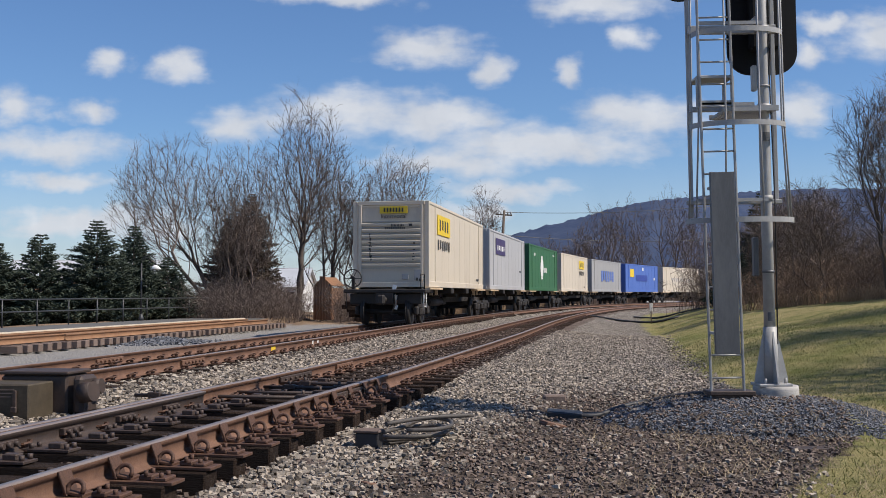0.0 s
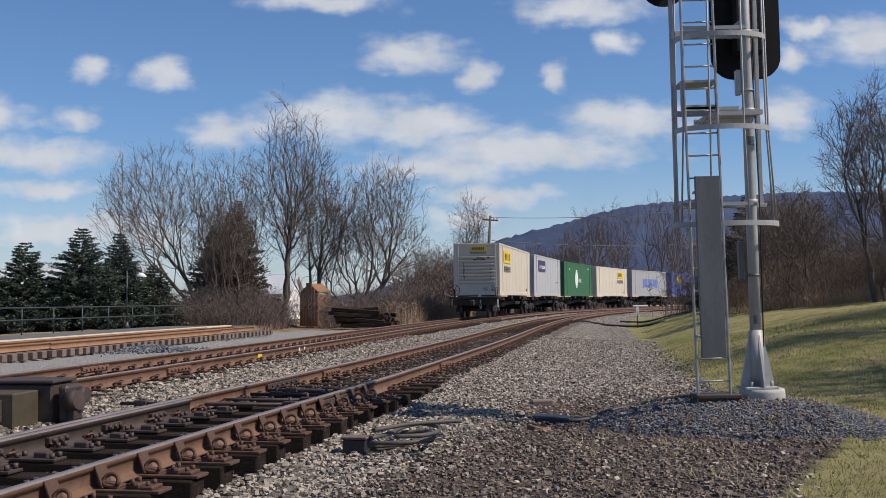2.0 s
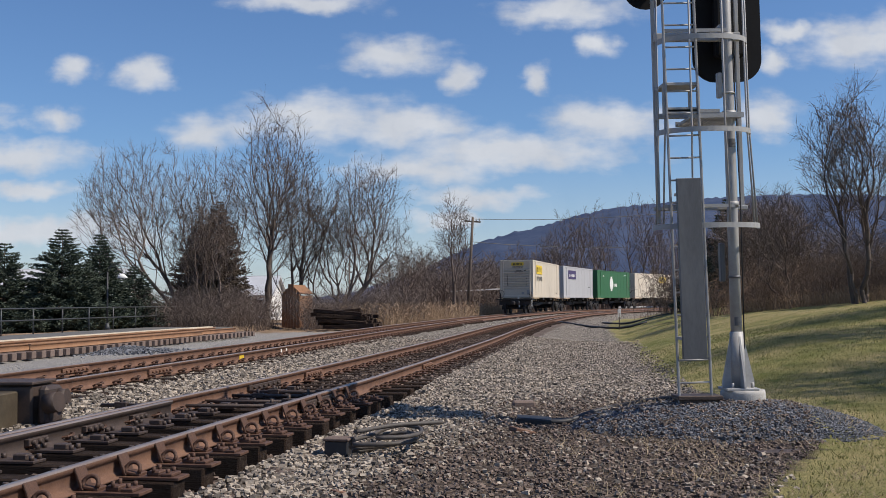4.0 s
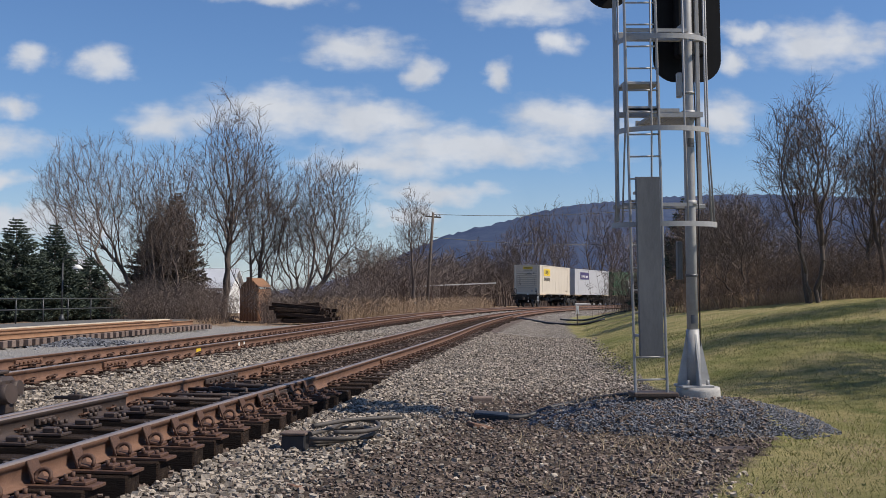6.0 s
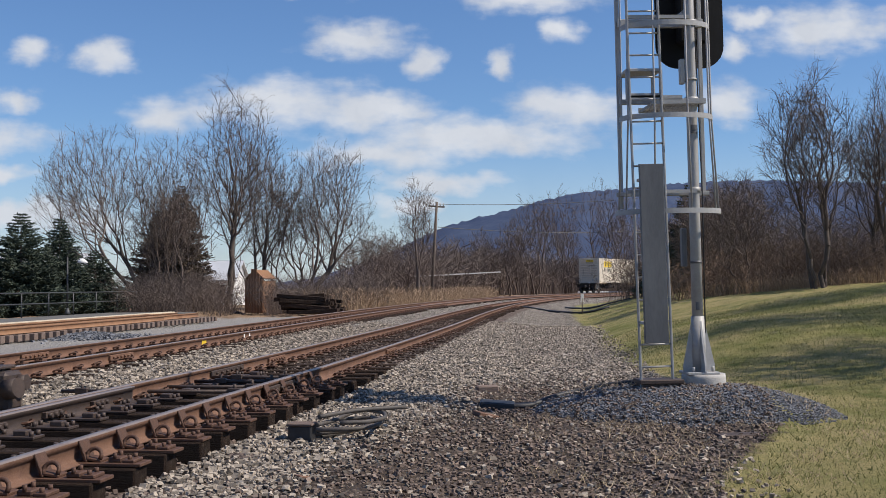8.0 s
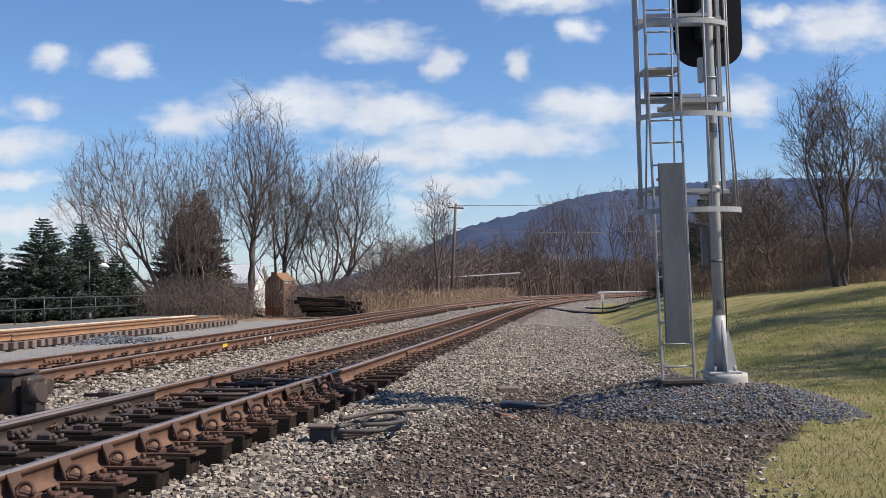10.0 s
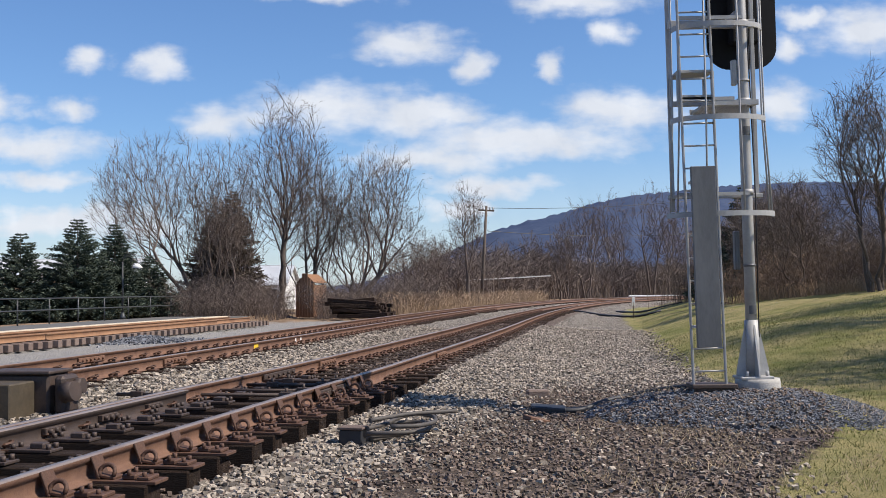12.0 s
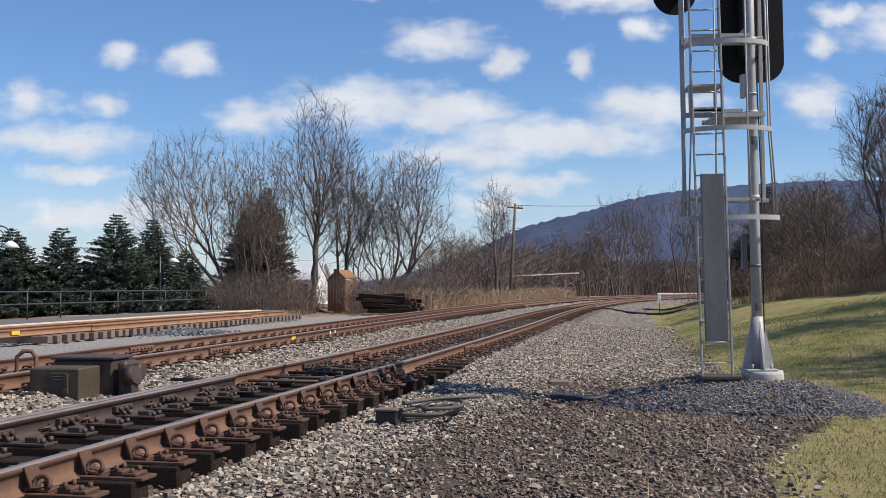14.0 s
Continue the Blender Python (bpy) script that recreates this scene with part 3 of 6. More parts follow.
def mound_points(n, seed):
    rng = np.random.default_rng(seed)
    mx, my, a, b, h = MOUND
    t, r = rng.uniform(0, 2 * np.pi, n), np.sqrt(rng.uniform(0, 1, n))
    X, Y = mx + a * r * np.cos(t) * 1.03, my + b * r * np.sin(t) * 1.03
    return np.stack([X, Y, ground_z(X, Y) + rng.uniform(-0.005, 0.012, n)], -1)


scatter("gravel_mound", mound_points(22000, 31), 0.0145, STONEBLUE, "mound of blue-grey gravel round the signal's foot", 32)


# the switch rail lying against the near track's far rail, with its bolt groups
bm = bmesh.new()
sweep_rail(bm, s_of_y(3.0, -0.755), s_of_y(12.0, -0.755), -0.655, -0.006)
part("switch_rail", bm, [DARKSTEEL, RAILTOP], NEAR, "dark greasy switch rail with a bright worn top", True)
for k in range(6):
    s = s_of_y(6.4 + k * 0.95, -0.655)
    bm = bmesh.new()
    box(bm, (0.035, 0, 0.085), (0.05, 0.30, 0.06), bev=0.006)
    for q in (-0.1, 0.0, 0.1):
        tube(bm, [(0.04, q, 0.085), (0.10, q, 0.085)], 0.024, 6)
    ob = part("bolt_block", bm, DARKSTEEL, NEAR, "black bolted spacer block")
    ob.matrix_basis = Matrix.Translation(line(s, -0.655, 0)) @ pose(0, 0, 0, 0, 0, -heading(s, -0.655))


def slide_plate_mesh():
    """A flat steel plate with a raised stop and bolt heads."""
    bm = bmesh.new()
    box(bm, (0, 0, 0.012), (0.42, 0.19, 0.024), bev=0.004)
    box(bm, (0.06, 0, 0.045), (0.12, 0.10, 0.05), bev=0.008)
    for x in (-0.14, 0.17):
        for y in (-0.055, 0.055):
            tube(bm, [(x, y, 0.02), (x, y, 0.065)], 0.021, 6)
    return mesh_of("slide_plate", bm, DARKSTEEL)


SHARED["slide"] = slide_plate_mesh()
s = s_of_y(-24.0)
while line(s).y < 15.6:
    if line(s).y > 5.0:
        piece("slide_plate", SHARED["slide"], NEAR, Matrix.Translation(line(s, -0.40, 0.004)) @ pose(0, 0, 0, 0, 0, -heading(s, 0)))
        piece("slide_plate", SHARED["slide"], NEAR, Matrix.Translation(line(s, 0.47, 0.004)) @ pose(0, 0, 0, 0, 0, 180 - heading(s, 0)))
    s += 0.61
for y, o0, o1 in ((12.2, -1.9, 0.6), (12.75, -1.2, 0.62), (13.5, -0.7, 0.62), (14.1, -0.7, 0.62)):
    s = s_of_y(y) + 0.30
    bm = bmesh.new()
    tube(bm, [line(s, o0, 0.055), line(s, o1, 0.055)], 0.022, 8)
    for o in (o0 + 0.35, o1 - 0.3):
        p = line(s, o, 0.06)
        box(bm, p, (0.16, 0.07, 0.07), rz=-heading(s, 0), bev=0.01)
        tube(bm, [p, p + Vector((0, 0, 0.08))], 0.02, 6)
    part("switch_rod", bm, DARKSTEEL, NEAR, "greasy steel switch rod between the ties")


# ---------------------------------------------------------------- signal mast
def ring_pts(cx, cy, a, b, z, n=28, a0=0.0, a1=2 * math.pi):
    return [(cx + a * math.cos(t), cy + b * math.sin(t), z) for t in np.linspace(a0, a1, n)]


def strap(bm, pts, h, w):
    """A flat bar on edge along pts."""
    rings = []
    P = [Vector(p) for p in pts]
    for i, p in enumerate(P):
        d = (P[min(i + 1, len(P) - 1)] - P[max(i - 1, 0)]).normalized()
        nrm = Vector((d.y, -d.x, 0)).normalized() * w / 2
        up = Vector((0, 0, h / 2))
        rings.append([bm.verts.new(p + nrm + up), bm.verts.new(p - nrm + up), bm.verts.new(p - nrm - up), bm.verts.new(p + nrm - up)])
    for a, b in zip(rings, rings[1:]):
        for k in range(4):
            bm.faces.new((a[k], a[(k + 1) % 4], b[(k + 1) % 4], b[k]))
    bm.faces.new(rings[0])
    bm.faces.new(rings[-1][::-1])
    return bm


def build_signal():
    t = thing("signal_mast", "galvanised steel railway signal mast with caged ladder on a gravel mound", "railway signal", pose(3.815, 12.4, 0.08, 0, -0.75, 0))
    TOP = 6.4
    bm = bmesh.new()
    tube(bm, [(0.05, 0, -0.25), (0.05, 0, 0.08), (0.05, 0, 0.12)], 0.265, 28, 0.25)
    part("concrete_foot", bm, CONCRETE, t, "round grey concrete foot")
    bm = bmesh.new()
    box(bm, (0, 0, 0.135), (0.38, 0.38, 0.03), bev=0.006)
    tube(bm, [(0, 0, 0.14), (0, 0, 0.80)], 0.088, 24, 0.078)
    for a in range(4):
        ang = a * math.pi / 2 + 0.12
        d = Vector((math.cos(ang), math.sin(ang), 0))
        n = Vector((-d.y, d.x, 0)) * 0.012
        tri = [d * 0.07 + Vector((0, 0, 0.15)), d * 0.20 + Vector((0, 0, 0.15)), d * 0.195 + Vector((0, 0, 0.22)), d * 0.07 + Vector((0, 0, 0.78))]
        f1 = [bm.verts.new(p + n) for p in tri]
        f2 = [bm.verts.new(p - n) for p in tri]
        bm.faces.new(f1)
        bm.faces.new(f2[::-1])
        for k in range(4):
            bm.faces.new((f1[k], f1[(k + 1) % 4], f2[(k + 1) % 4], f2[k]))
    for a in range(4):
        ang = a * math.pi / 2 + 0.12 + math.pi / 4
        tube(bm, [(0.17 * math.cos(ang), 0.17 * math.sin(ang), 0.14), (0.17 * math.cos(ang), 0.17 * math.sin(ang), 0.21)], 0.018, 6)
    part("base_casting", bm, GALV, t, "tapered base casting with gussets")
    bm = bmesh.new()
    tube(bm, [(0, 0, 0.6), (0, 0, 2.0), (0, 0, 4.0), (0, 0, TOP)], 0.066, 24, 0.061)
    part("pole", bm, GALV, t, smooth=False)
    for z, r, h, mt in ((1.44, 0.072, 0.03, PANELGREY), (2.30, 0.078, 0.06, GALV), (3.38, 0.082, 0.05, GALV), (3.62, 0.075, 0.02, GALV), (4.3, 0.08, 0.07, GALV)):
        bm = bmesh.new()
        tube(bm, [(0, 0, z - h / 2), (0, 0, z + h / 2)], r, 24)
        part("band", bm, mt, t)
    for z, hh in ((0.92, 0.10), (3.02, 0.10)):
        bm = bmesh.new()
        tube(bm, [(0.072 * math.cos(a), 0.072 * math.sin(a), z) for a in np.linspace(-2.0, -0.9, 7)], 0.012, 4)
        strap(bm, ring_pts(0, 0, 0.070, 0.070, z, 8, -2.1, -0.9), hh, 0.012)
        part("number_tag", bm, PANELGREY, t, "small dark plate strapped on the pole")
    # ladder, leaning a little more than the pole
    lad = new("ladder")
    lad.parent = t
    lad.matrix_basis = pose(-0.003, 0, 0, 0, -0.74, 0)
    for x in (-0.75, -0.376):
        bm = bmesh.new()
        box(bm, (x, -0.22, 3.1), (0.022, 0.05, 6.3), bev=0.004)
        part("stile", bm, GALV, lad)
    for k in range(24):
        bm = bmesh.new()
        z = 0.24 + k * 0.26
        if z > 6.2:
            break
        tube(bm, [(-0.75, -0.22, z), (-0.376, -0.22, z)], 0.011, 8)
        part("rung", bm, GALV, lad)
    bm = bmesh.new()
    box(bm, (-0.64, -0.52, 1.54), (0.272, 0.02, 2.04), ry=-0.4, bev=0.004)
    for x in (-0.77, -0.51):
        box(bm, (x, -0.50, 1.54), (0.012, 0.05, 2.04), ry=-0.4)
    part("climb_guard", bm, PANELGREY, t, "tall dull grey sheet metal climbing guard")
    bm = bmesh.new()
    for z in (0.75, 2.4):
        for x in (-0.74, -0.54):
            bm = bmesh.new()
            box(bm, (x + 0.012 * (z - 1.5), -0.36, z), (0.03, 0.28, 0.03))
            part("guard_bracket", bm, GALV, t)
    # cage
    for (x0, x1, z, b) in ((-0.94, 0.305, 2.035, 0.42), (-0.865, 0.235, 3.15, 0.40), (-0.84, 0.22, 4.23, 0.40), (-0.83, 0.21, 5.35, 0.40)):
        bm = bmesh.new()
        strap(bm, ring_pts((x0 + x1) / 2, 0.0, (x1 - x0) / 2, b * 0.9, z, 24, math.pi * 0.97, math.pi * 2.03), 0.06, 0.012)
        part("cage_hoop", bm, GALV, t, "flat galvanised hoop")
    for a in (184, 205, 246, 288, 330, 352):
        r = radians(a)
        lo = (-0.3175 + 0.60 * math.cos(r), 0.37 * math.sin(r), 2.03)
        mid = (-0.315 + 0.54 * math.cos(r), 0.35 * math.sin(r), 3.2)
        hi = (-0.31 + 0.52 * math.cos(r), 0.35 * math.sin(r), 6.3)
        bm = bmesh.new()
        tube(bm, [lo, mid, hi], 0.011, 6)
        part("cage_bar", bm, GALV, t)
    for x, y, z0 in ((-0.83, 0.2, 2.1), (0.19, 0.22, 2.25)):
        bm = bmesh.new()
        box(bm, (x, y, (z0 + 6.3) / 2), (0.045, 0.045, 6.3 - z0), bev=0.004)
        part("frame_post", bm, GALV, t, "square galvanised frame post")
    for z, x0, x1, hh in ((2.27, -0.90, 0.22, 0.05), (3.38, -0.84, 0.08, 0.06), (4.33, -0.84, 0.20, 0.10)):
        bm = bmesh.new()
        box(bm, ((x0 + x1) / 2, 0.13, z), (x1 - x0, 0.06, hh), bev=0.005)
        box(bm, ((x0 + x1) / 2 - 0.1, -0.2, z), (x1 - x0 - 0.3, 0.03, 0.04))
        part("cross_arm", bm, GALV, t)
    # service platform of bars, with a raised step
    plat = new("platform")
    plat.parent = t
    tagged(plat, "open steel grating platform")
    for k in range(14):
        bm = bmesh.new()
        box(bm, (-0.50 + k * 0.045, 0.12, 3.32), (0.012, 0.62, 0.035))
        part("grating_bar", bm, GALV, plat)
    for yy in (-0.2, 0.44):
        bm = bmesh.new()
        box(bm, (-0.21, yy, 3.33), (0.64, 0.025, 0.06))
        part("edge_bar", bm, GALV, plat)
    bm = bmesh.new()
    box(bm, (-0.62, -0.02, 3.70), (0.42, 0.40, 0.035), bev=0.004)
    for x in (-0.82, -0.42):
        for yy in (-0.2, 0.16):
            box(bm, (x, yy, 3.52), (0.035, 0.035, 0.36))
    box(bm, (-0.62, -0.2, 3.40), (0.42, 0.03, 0.05))
    part("step", bm, GALV, t, "grey steel step above the platform")

    def head(cx, cy, z0, z1, w, r, name):
        hd = new(name)
        hd.parent = t
        tagged(hd, "black signal head seen from behind")
        bm = bmesh.new()
        pts = []
        for (x, z, a0) in ((w / 2 - r, z1 - r, 0), (-w / 2 + r, z1 - r, 90), (-w / 2 + r, z0 + r, 180), (w / 2 - r, z0 + r, 270)):
            for k in range(9):
                a = radians(a0 + k * 11.25)
                pts.append((cx + x + r * math.cos(a), z + r * math.sin(a)))
        f = [bm.verts.new((x, cy, z)) for x, z in pts]
        b = [bm.verts.new((x, cy + 0.03, z)) for x, z in pts]
        bm.faces.new(f)
        bm.faces.new(b[::-1])
        for k in range(len(f)):
            bm.faces.new((f[k], b[k], b[(k + 1) % len(f)], f[(k + 1) % len(f)]))
        part("backplate", bm, BLACK, hd)
        bm = bmesh.new()
        box(bm, (cx, cy - 0.09, (z0 + z1) / 2), (w * 0.42, 0.18, (z1 - z0) * 0.72), bev=0.03)
        part("lamp_case", bm, BLACK, hd)
        zz = z0 + 0.35
        while zz < z1 - 0.2:
            bm = bmesh.new()
            tube(bm, [(cx, cy + 0.03, zz), (cx, cy + 0.32, zz - 0.03)], 0.13, 16, 0.14)
            part("hood", bm, BLACK, hd)
            zz += 0.48
    head(0.17, 0.55, 3.87, 5.9, 0.86, 0.28, "signal_head")
    head(-0.88, 0.3, 4.73, 6.2, 0.56, 0.27, "signal_head")
    bm = bmesh.new()
    box(bm, (-0.02, 0.3, 4.42), (0.10, 0.5, 0.10), bev=0.01)
    part("head_bracket", bm, GALV, t)
    bm = bmesh.new()
    box(bm, (-0.88, 0.2, 5.0), (0.08, 0.2, 0.08), bev=0.01)
    part("head_bracket", bm, GALV, t)
    bm = bmesh.new()
    box(bm, (-0.1, 0.02, 3.72), (0.06, 0.08, 0.30), bev=0.01)
    part("clamp_box", bm, GALV, t)
    bm = bmesh.new()
    box(bm, (-0.115, 0.10, 1.62), (0.06, 0.10, 0.46), bev=0.012)
    part("relay_box", bm, PANELGREY, t, "narrow grey steel box")
    for x, yy in ((0.078, -0.03),):
        bm = bmesh.new()
        tube(bm, [(x, yy, 0.6), (x + 0.015, yy, 2.2), (x - 0.015, yy, 4.0), (x - 0.06, yy, 5.6)], 0.008, 6)
        part("cable", bm, BLACKHOSE, t, "black cable along the pole")
    bm = bmesh.new()
    box(bm, (-0.55, -0.14, 0.115), (0.52, 0.34, 0.05), bev=0.008)
    box(bm, (-0.55, -0.14, 0.03), (0.46, 0.28, 0.14))
    solo("ladder_footing", bm, DARKSTEEL, "dark steel footing plate under the signal ladder", "footing", pose(3.835, 12.4, 0.02))


build_signal()


# ---------------------------------------------------------------- train
CL, CW, CH, CB = 13.14, 2.59, 2.9, 1.23          # container length, width, height; its floor above the rail


def paint(name, c, dirt, k=0.12):
    return material(name, tuple(v * (1 - k) for v in c), tuple(min(0.9, v * (1 + k)) for v in c), 0.9, 0.55, 0.12, 0, 22, (*dirt, 0.45), stretch=(1, 0.8, 0.35))


CREAM = paint("cream_container_paint", (0.60, 0.525, 0.42), (0.36, 0.29, 0.22))
LIGHTGREY = paint("pale_grey_container_paint", (0.43, 0.425, 0.43), (0.32, 0.31, 0.30))
GREEN = paint("green_container_paint", (0.028, 0.125, 0.045), (0.05, 0.09, 0.05))
MIDGREY = paint("grey_container_paint", (0.34, 0.335, 0.33), (0.28, 0.27, 0.26))
BLUE = paint("blue_container_paint", (0.075, 0.15, 0.46), (0.06, 0.1, 0.3))
PURPLE = paint("purple_sign", (0.055, 0.036, 0.115), (0.05, 0.035, 0.09))
LOGOBLUE = paint("blue_mark", (0.12, 0.19, 0.47), (0.1, 0.16, 0.4))
DEEPBLUE = paint("deep_blue_mark", (0.03, 0.06, 0.30), (0.03, 0.05, 0.2))
CARBLACK = material("sooty_car_frame", (0.012, 0.011, 0.011), (0.05, 0.042, 0.038), 3, 0.7, 0.3, 0.2, 40)
LEDGE = material("tan_walkway", (0.42, 0.30, 0.18), (0.6, 0.46, 0.3), 3, 0.8, 0.2)
SIGNYELLOW = paint("yellow_sign", (0.74, 0.52, 0.03), (0.5, 0.35, 0.04))
MARKBLACK = material("dark_lettering", (0.02, 0.02, 0.02), (0.05, 0.05, 0.05), 4, 0.7, 0)


def side_sign(bm, y0, y1, z0, z1, face=1):
    box(bm, (face * (CW / 2 + 0.006), (y0 + y1) / 2, (z0 + z1) / 2), (0.008, y1 - y0, z1 - z0))


def end_bars(bm, x0, x1, z0, z1, n, fill=0.7, y=-0.07):
    w = (x1 - x0) / n
    for k in range(n):
        box(bm, (x0 + (k + 0.5) * w, y, (z0 + z1) / 2), (w * fill, 0.008, z1 - z0))


def side_bars(bm, y0, y1, z0, z1, n, fill=0.7, out=0.010):
    w = (y1 - y0) / n
    for k in range(n):
        zz = (z0 + z1) / 2 + (0.06 if k % 3 == 1 else 0) * (z1 - z0)
        box(bm, (CW / 2 + out, y0 + (k + 0.5) * w, zz), (0.008, w * fill, (z1 - z0) * (0.86 if k % 3 == 1 else 1.0)))


def container(mat, label, seams=10):
    """A long steel box: floor at z 0, rear end at y 0."""
    t = thing("shipping_container", label, "container", group="containers on the train")
    bm = bmesh.new()
    box(bm, (0, CL / 2, CH / 2), (CW - 0.04, CL - 0.04, CH - 0.04), bev=0.01)
    part("body", bm, mat, t)
    for x in (-1, 1):
        for yy in (0.07, CL - 0.07):
            bm = bmesh.new()
            box(bm, (x * (CW / 2 - 0.06), yy, CH / 2), (0.14, 0.14, CH), bev=0.012)
            part("corner_post", bm, mat, t)
        bm = bmesh.new()
        box(bm, (x * (CW / 2 - 0.03), CL / 2, CH - 0.05), (0.07, CL - 0.28, 0.10), bev=0.01)
        part("top_rail", bm, mat, t)
        bm = bmesh.new()
        box(bm, (x * (CW / 2 - 0.03), CL / 2, 0.10), (0.08, CL - 0.28, 0.20), bev=0.01)
        part("bottom_rail", bm, mat, t)
        bm = bmesh.new()
        for k in range(1, seams):
            box(bm, (x * (CW / 2 - 0.021), k * CL / seams, CH / 2), (0.008, 0.014, CH - 0.36))
        for yy in (1.25, CL - 1.25):
            box(bm, (x * (CW / 2 - 0.015), yy, CH / 2), (0.04, 0.10, CH - 0.2))
        tagged(part("side_seams", bm, mat, t), kind="stuff")
    for yy in (0.015, CL - 0.015):
        bm = bmesh.new()
        box(bm, (0, yy, CH - 0.07), (CW - 0.28, 0.07, 0.13), bev=0.01)
        part("end_header", bm, mat, t)
        bm = bmesh.new()
        box(bm, (0, yy, 0.09), (CW - 0.28, 0.07, 0.17), bev=0.01)
        part("end_sill", bm, mat, t)
    return t


def rear_doors(t):
    """The ribbed end with its sign and lock marks, facing back along the line."""
    for k in range(8):
        bm = bmesh.new()
        box(bm, (0.0, -0.005, 0.74 + k * 0.195), (CW - 0.56, 0.06, 0.11), rx=12, bev=0.015)
        part("rib", bm, CREAM, t)
    for x in (-1, 1):
        bm = bmesh.new()
        box(bm, (x * (CW / 2 - 0.24), 0.0, CH / 2 + 0.05), (0.09, 0.06, CH - 0.34), bev=0.01)
        part("end_stile", bm, CREAM, t)
    for z, h in ((0.62, 0.03), (2.72, 0.04)):
        bm = bmesh.new()
        box(bm, (0, 0.0, z), (CW - 0.56, 0.045, h))
        part("end_bar", bm, CREAM, t)
    # grey strips paint the shade in the rib grooves, with some dirt
    bm = bmesh.new()
    for k in range(9):
        box(bm, (0.0, -0.008, 0.645 + k * 0.195), (CW - 0.58, 0.03, 0.022))
    part("rib_shadow_gaps", bm, MIDGREY, t, "dirty grooves between the ribs, greyed for their shade")
    bm = bmesh.new()
    box(bm, (0.10, -0.045, 2.60), (0.96, 0.012, 0.24))
    part("yellow_sign", bm, SIGNYELLOW, t, "yellow sign plate")
    bm = bmesh.new()
    end_bars(bm, -0.26, 0.46, 2.53, 2.67, 7, 0.6, -0.055)
    part("sign_marks", bm, MARKBLACK, t)
    bm = bmesh.new()
    end_bars(bm, 0.0, 0.45, 2.04, 2.14, 9, 0.6, -0.035)
    end_bars(bm, -0.2, 0.5, 1.93, 2.02, 11, 0.6, -0.035)
    box(bm, (0.68, -0.035, 2.10), (0.12, 0.01, 0.10))
    tagged(part("stencil_bars", bm, MARKBLACK, t), kind="stuff")
    cu = bpy.data.curves.new("lettering", "FONT")
    cu.body, cu.size, cu.extrude, cu.align_x = "Intermodal", 0.20, 0.003, "CENTER"
    dg = new("lettering", cu)
    me = bpy.data.meshes.new_from_object(dg.evaluated_get(bpy.context.evaluated_depsgraph_get()))
    bpy.data.objects.remove(dg)
    me.materials.clear()
    me.materials.append(MARKBLACK)
    tx = new("lettering", me)
    tx.parent, tx.matrix_basis = t, pose(0.10, -0.045, 2.32, 90, 0, 0)
    bm = bmesh.new()
    for x, z, a, b in ((-0.72, 1.15, 0.05, 0.09), (-0.71, 1.62, 0.05, 0.10), (-0.68, 0.95, 0.06, 0.09), (-0.74, 1.34, 0.04, 0.16), (0.78, 1.14, 0.04, 0.06), (0.76, 0.94, 0.05, 0.05), (0.80, 1.48, 0.04, 0.08), (0.90, 0.27, 0.06, 0.10), (1.0, 0.25, 0.05, 0.09), (-0.71, 1.25, 0.03, 0.55), (-0.69, 1.05, 0.10, 0.05), (-0.72, 1.52, 0.10, 0.04), (-0.70, 1.38, 0.12, 0.04), (-0.73, 1.75, 0.05, 0.12), (0.78, 1.02, 0.09, 0.03), (0.79, 1.26, 0.08, 0.03)):
        box(bm, (x, -0.032, z), (a, 0.012, b), bev=0.004)
    part("hinge_grime", bm, MARKBLACK, t, "dark greasy door fittings")
    for x, z, w, h in ((0.5, 0.35, 0.22, 0.18), (0.92, 0.42, 0.24, 0.34)):
        bm = bmesh.new()
        box(bm, (x, -0.02, z), (w, 0.02, h), bev=0.005)
        part("end_plate", bm, MIDGREY, t)


def mark(t, name, mat, fn, label=""):
    bm = bmesh.new()
    fn(bm)
    ob = part(name, bm, mat, t, label)
    if name.endswith(("bars", "marks")):
        tagged(ob, kind="stuff")


def yellow_side(t, near_end=True):
    o = 1.6 if near_end else 8.6
    mark(t, "yellow_sign", SIGNYELLOW, lambda b: side_sign(b, o, o + 2.6, 1.85, 2.55), "yellow sign plate")
    mark(t, "sign_marks", MARKBLACK, lambda b: side_bars(b, o + 0.25, o + 2.3, 2.0, 2.4, 4, 0.45, 0.014))
    mark(t, "lettering_bars", MARKBLACK, lambda b: side_bars(b, o, o + 2.6, 1.32, 1.68, 6, 0.35))
    mark(t, "number_bars", MARKBLACK, lambda b: side_bars(b, CL - 2.2, CL - 1.5, 0.32, 0.42, 5, 0.5))


def purple_side(t):
    mark(t, "purple_sign", PURPLE, lambda b: side_sign(b, 2.0, 5.2, 1.75, 2.55), "purple square sign")
    mark(t, "white_marks", WHITE, lambda b: side_bars(b, 2.3, 4.9, 1.95, 2.2, 5, 0.5, 0.014))
    mark(t, "number_bars", MARKBLACK, lambda b: side_bars(b, CL - 2.4, CL - 1.6, 1.0, 1.1, 5, 0.5))


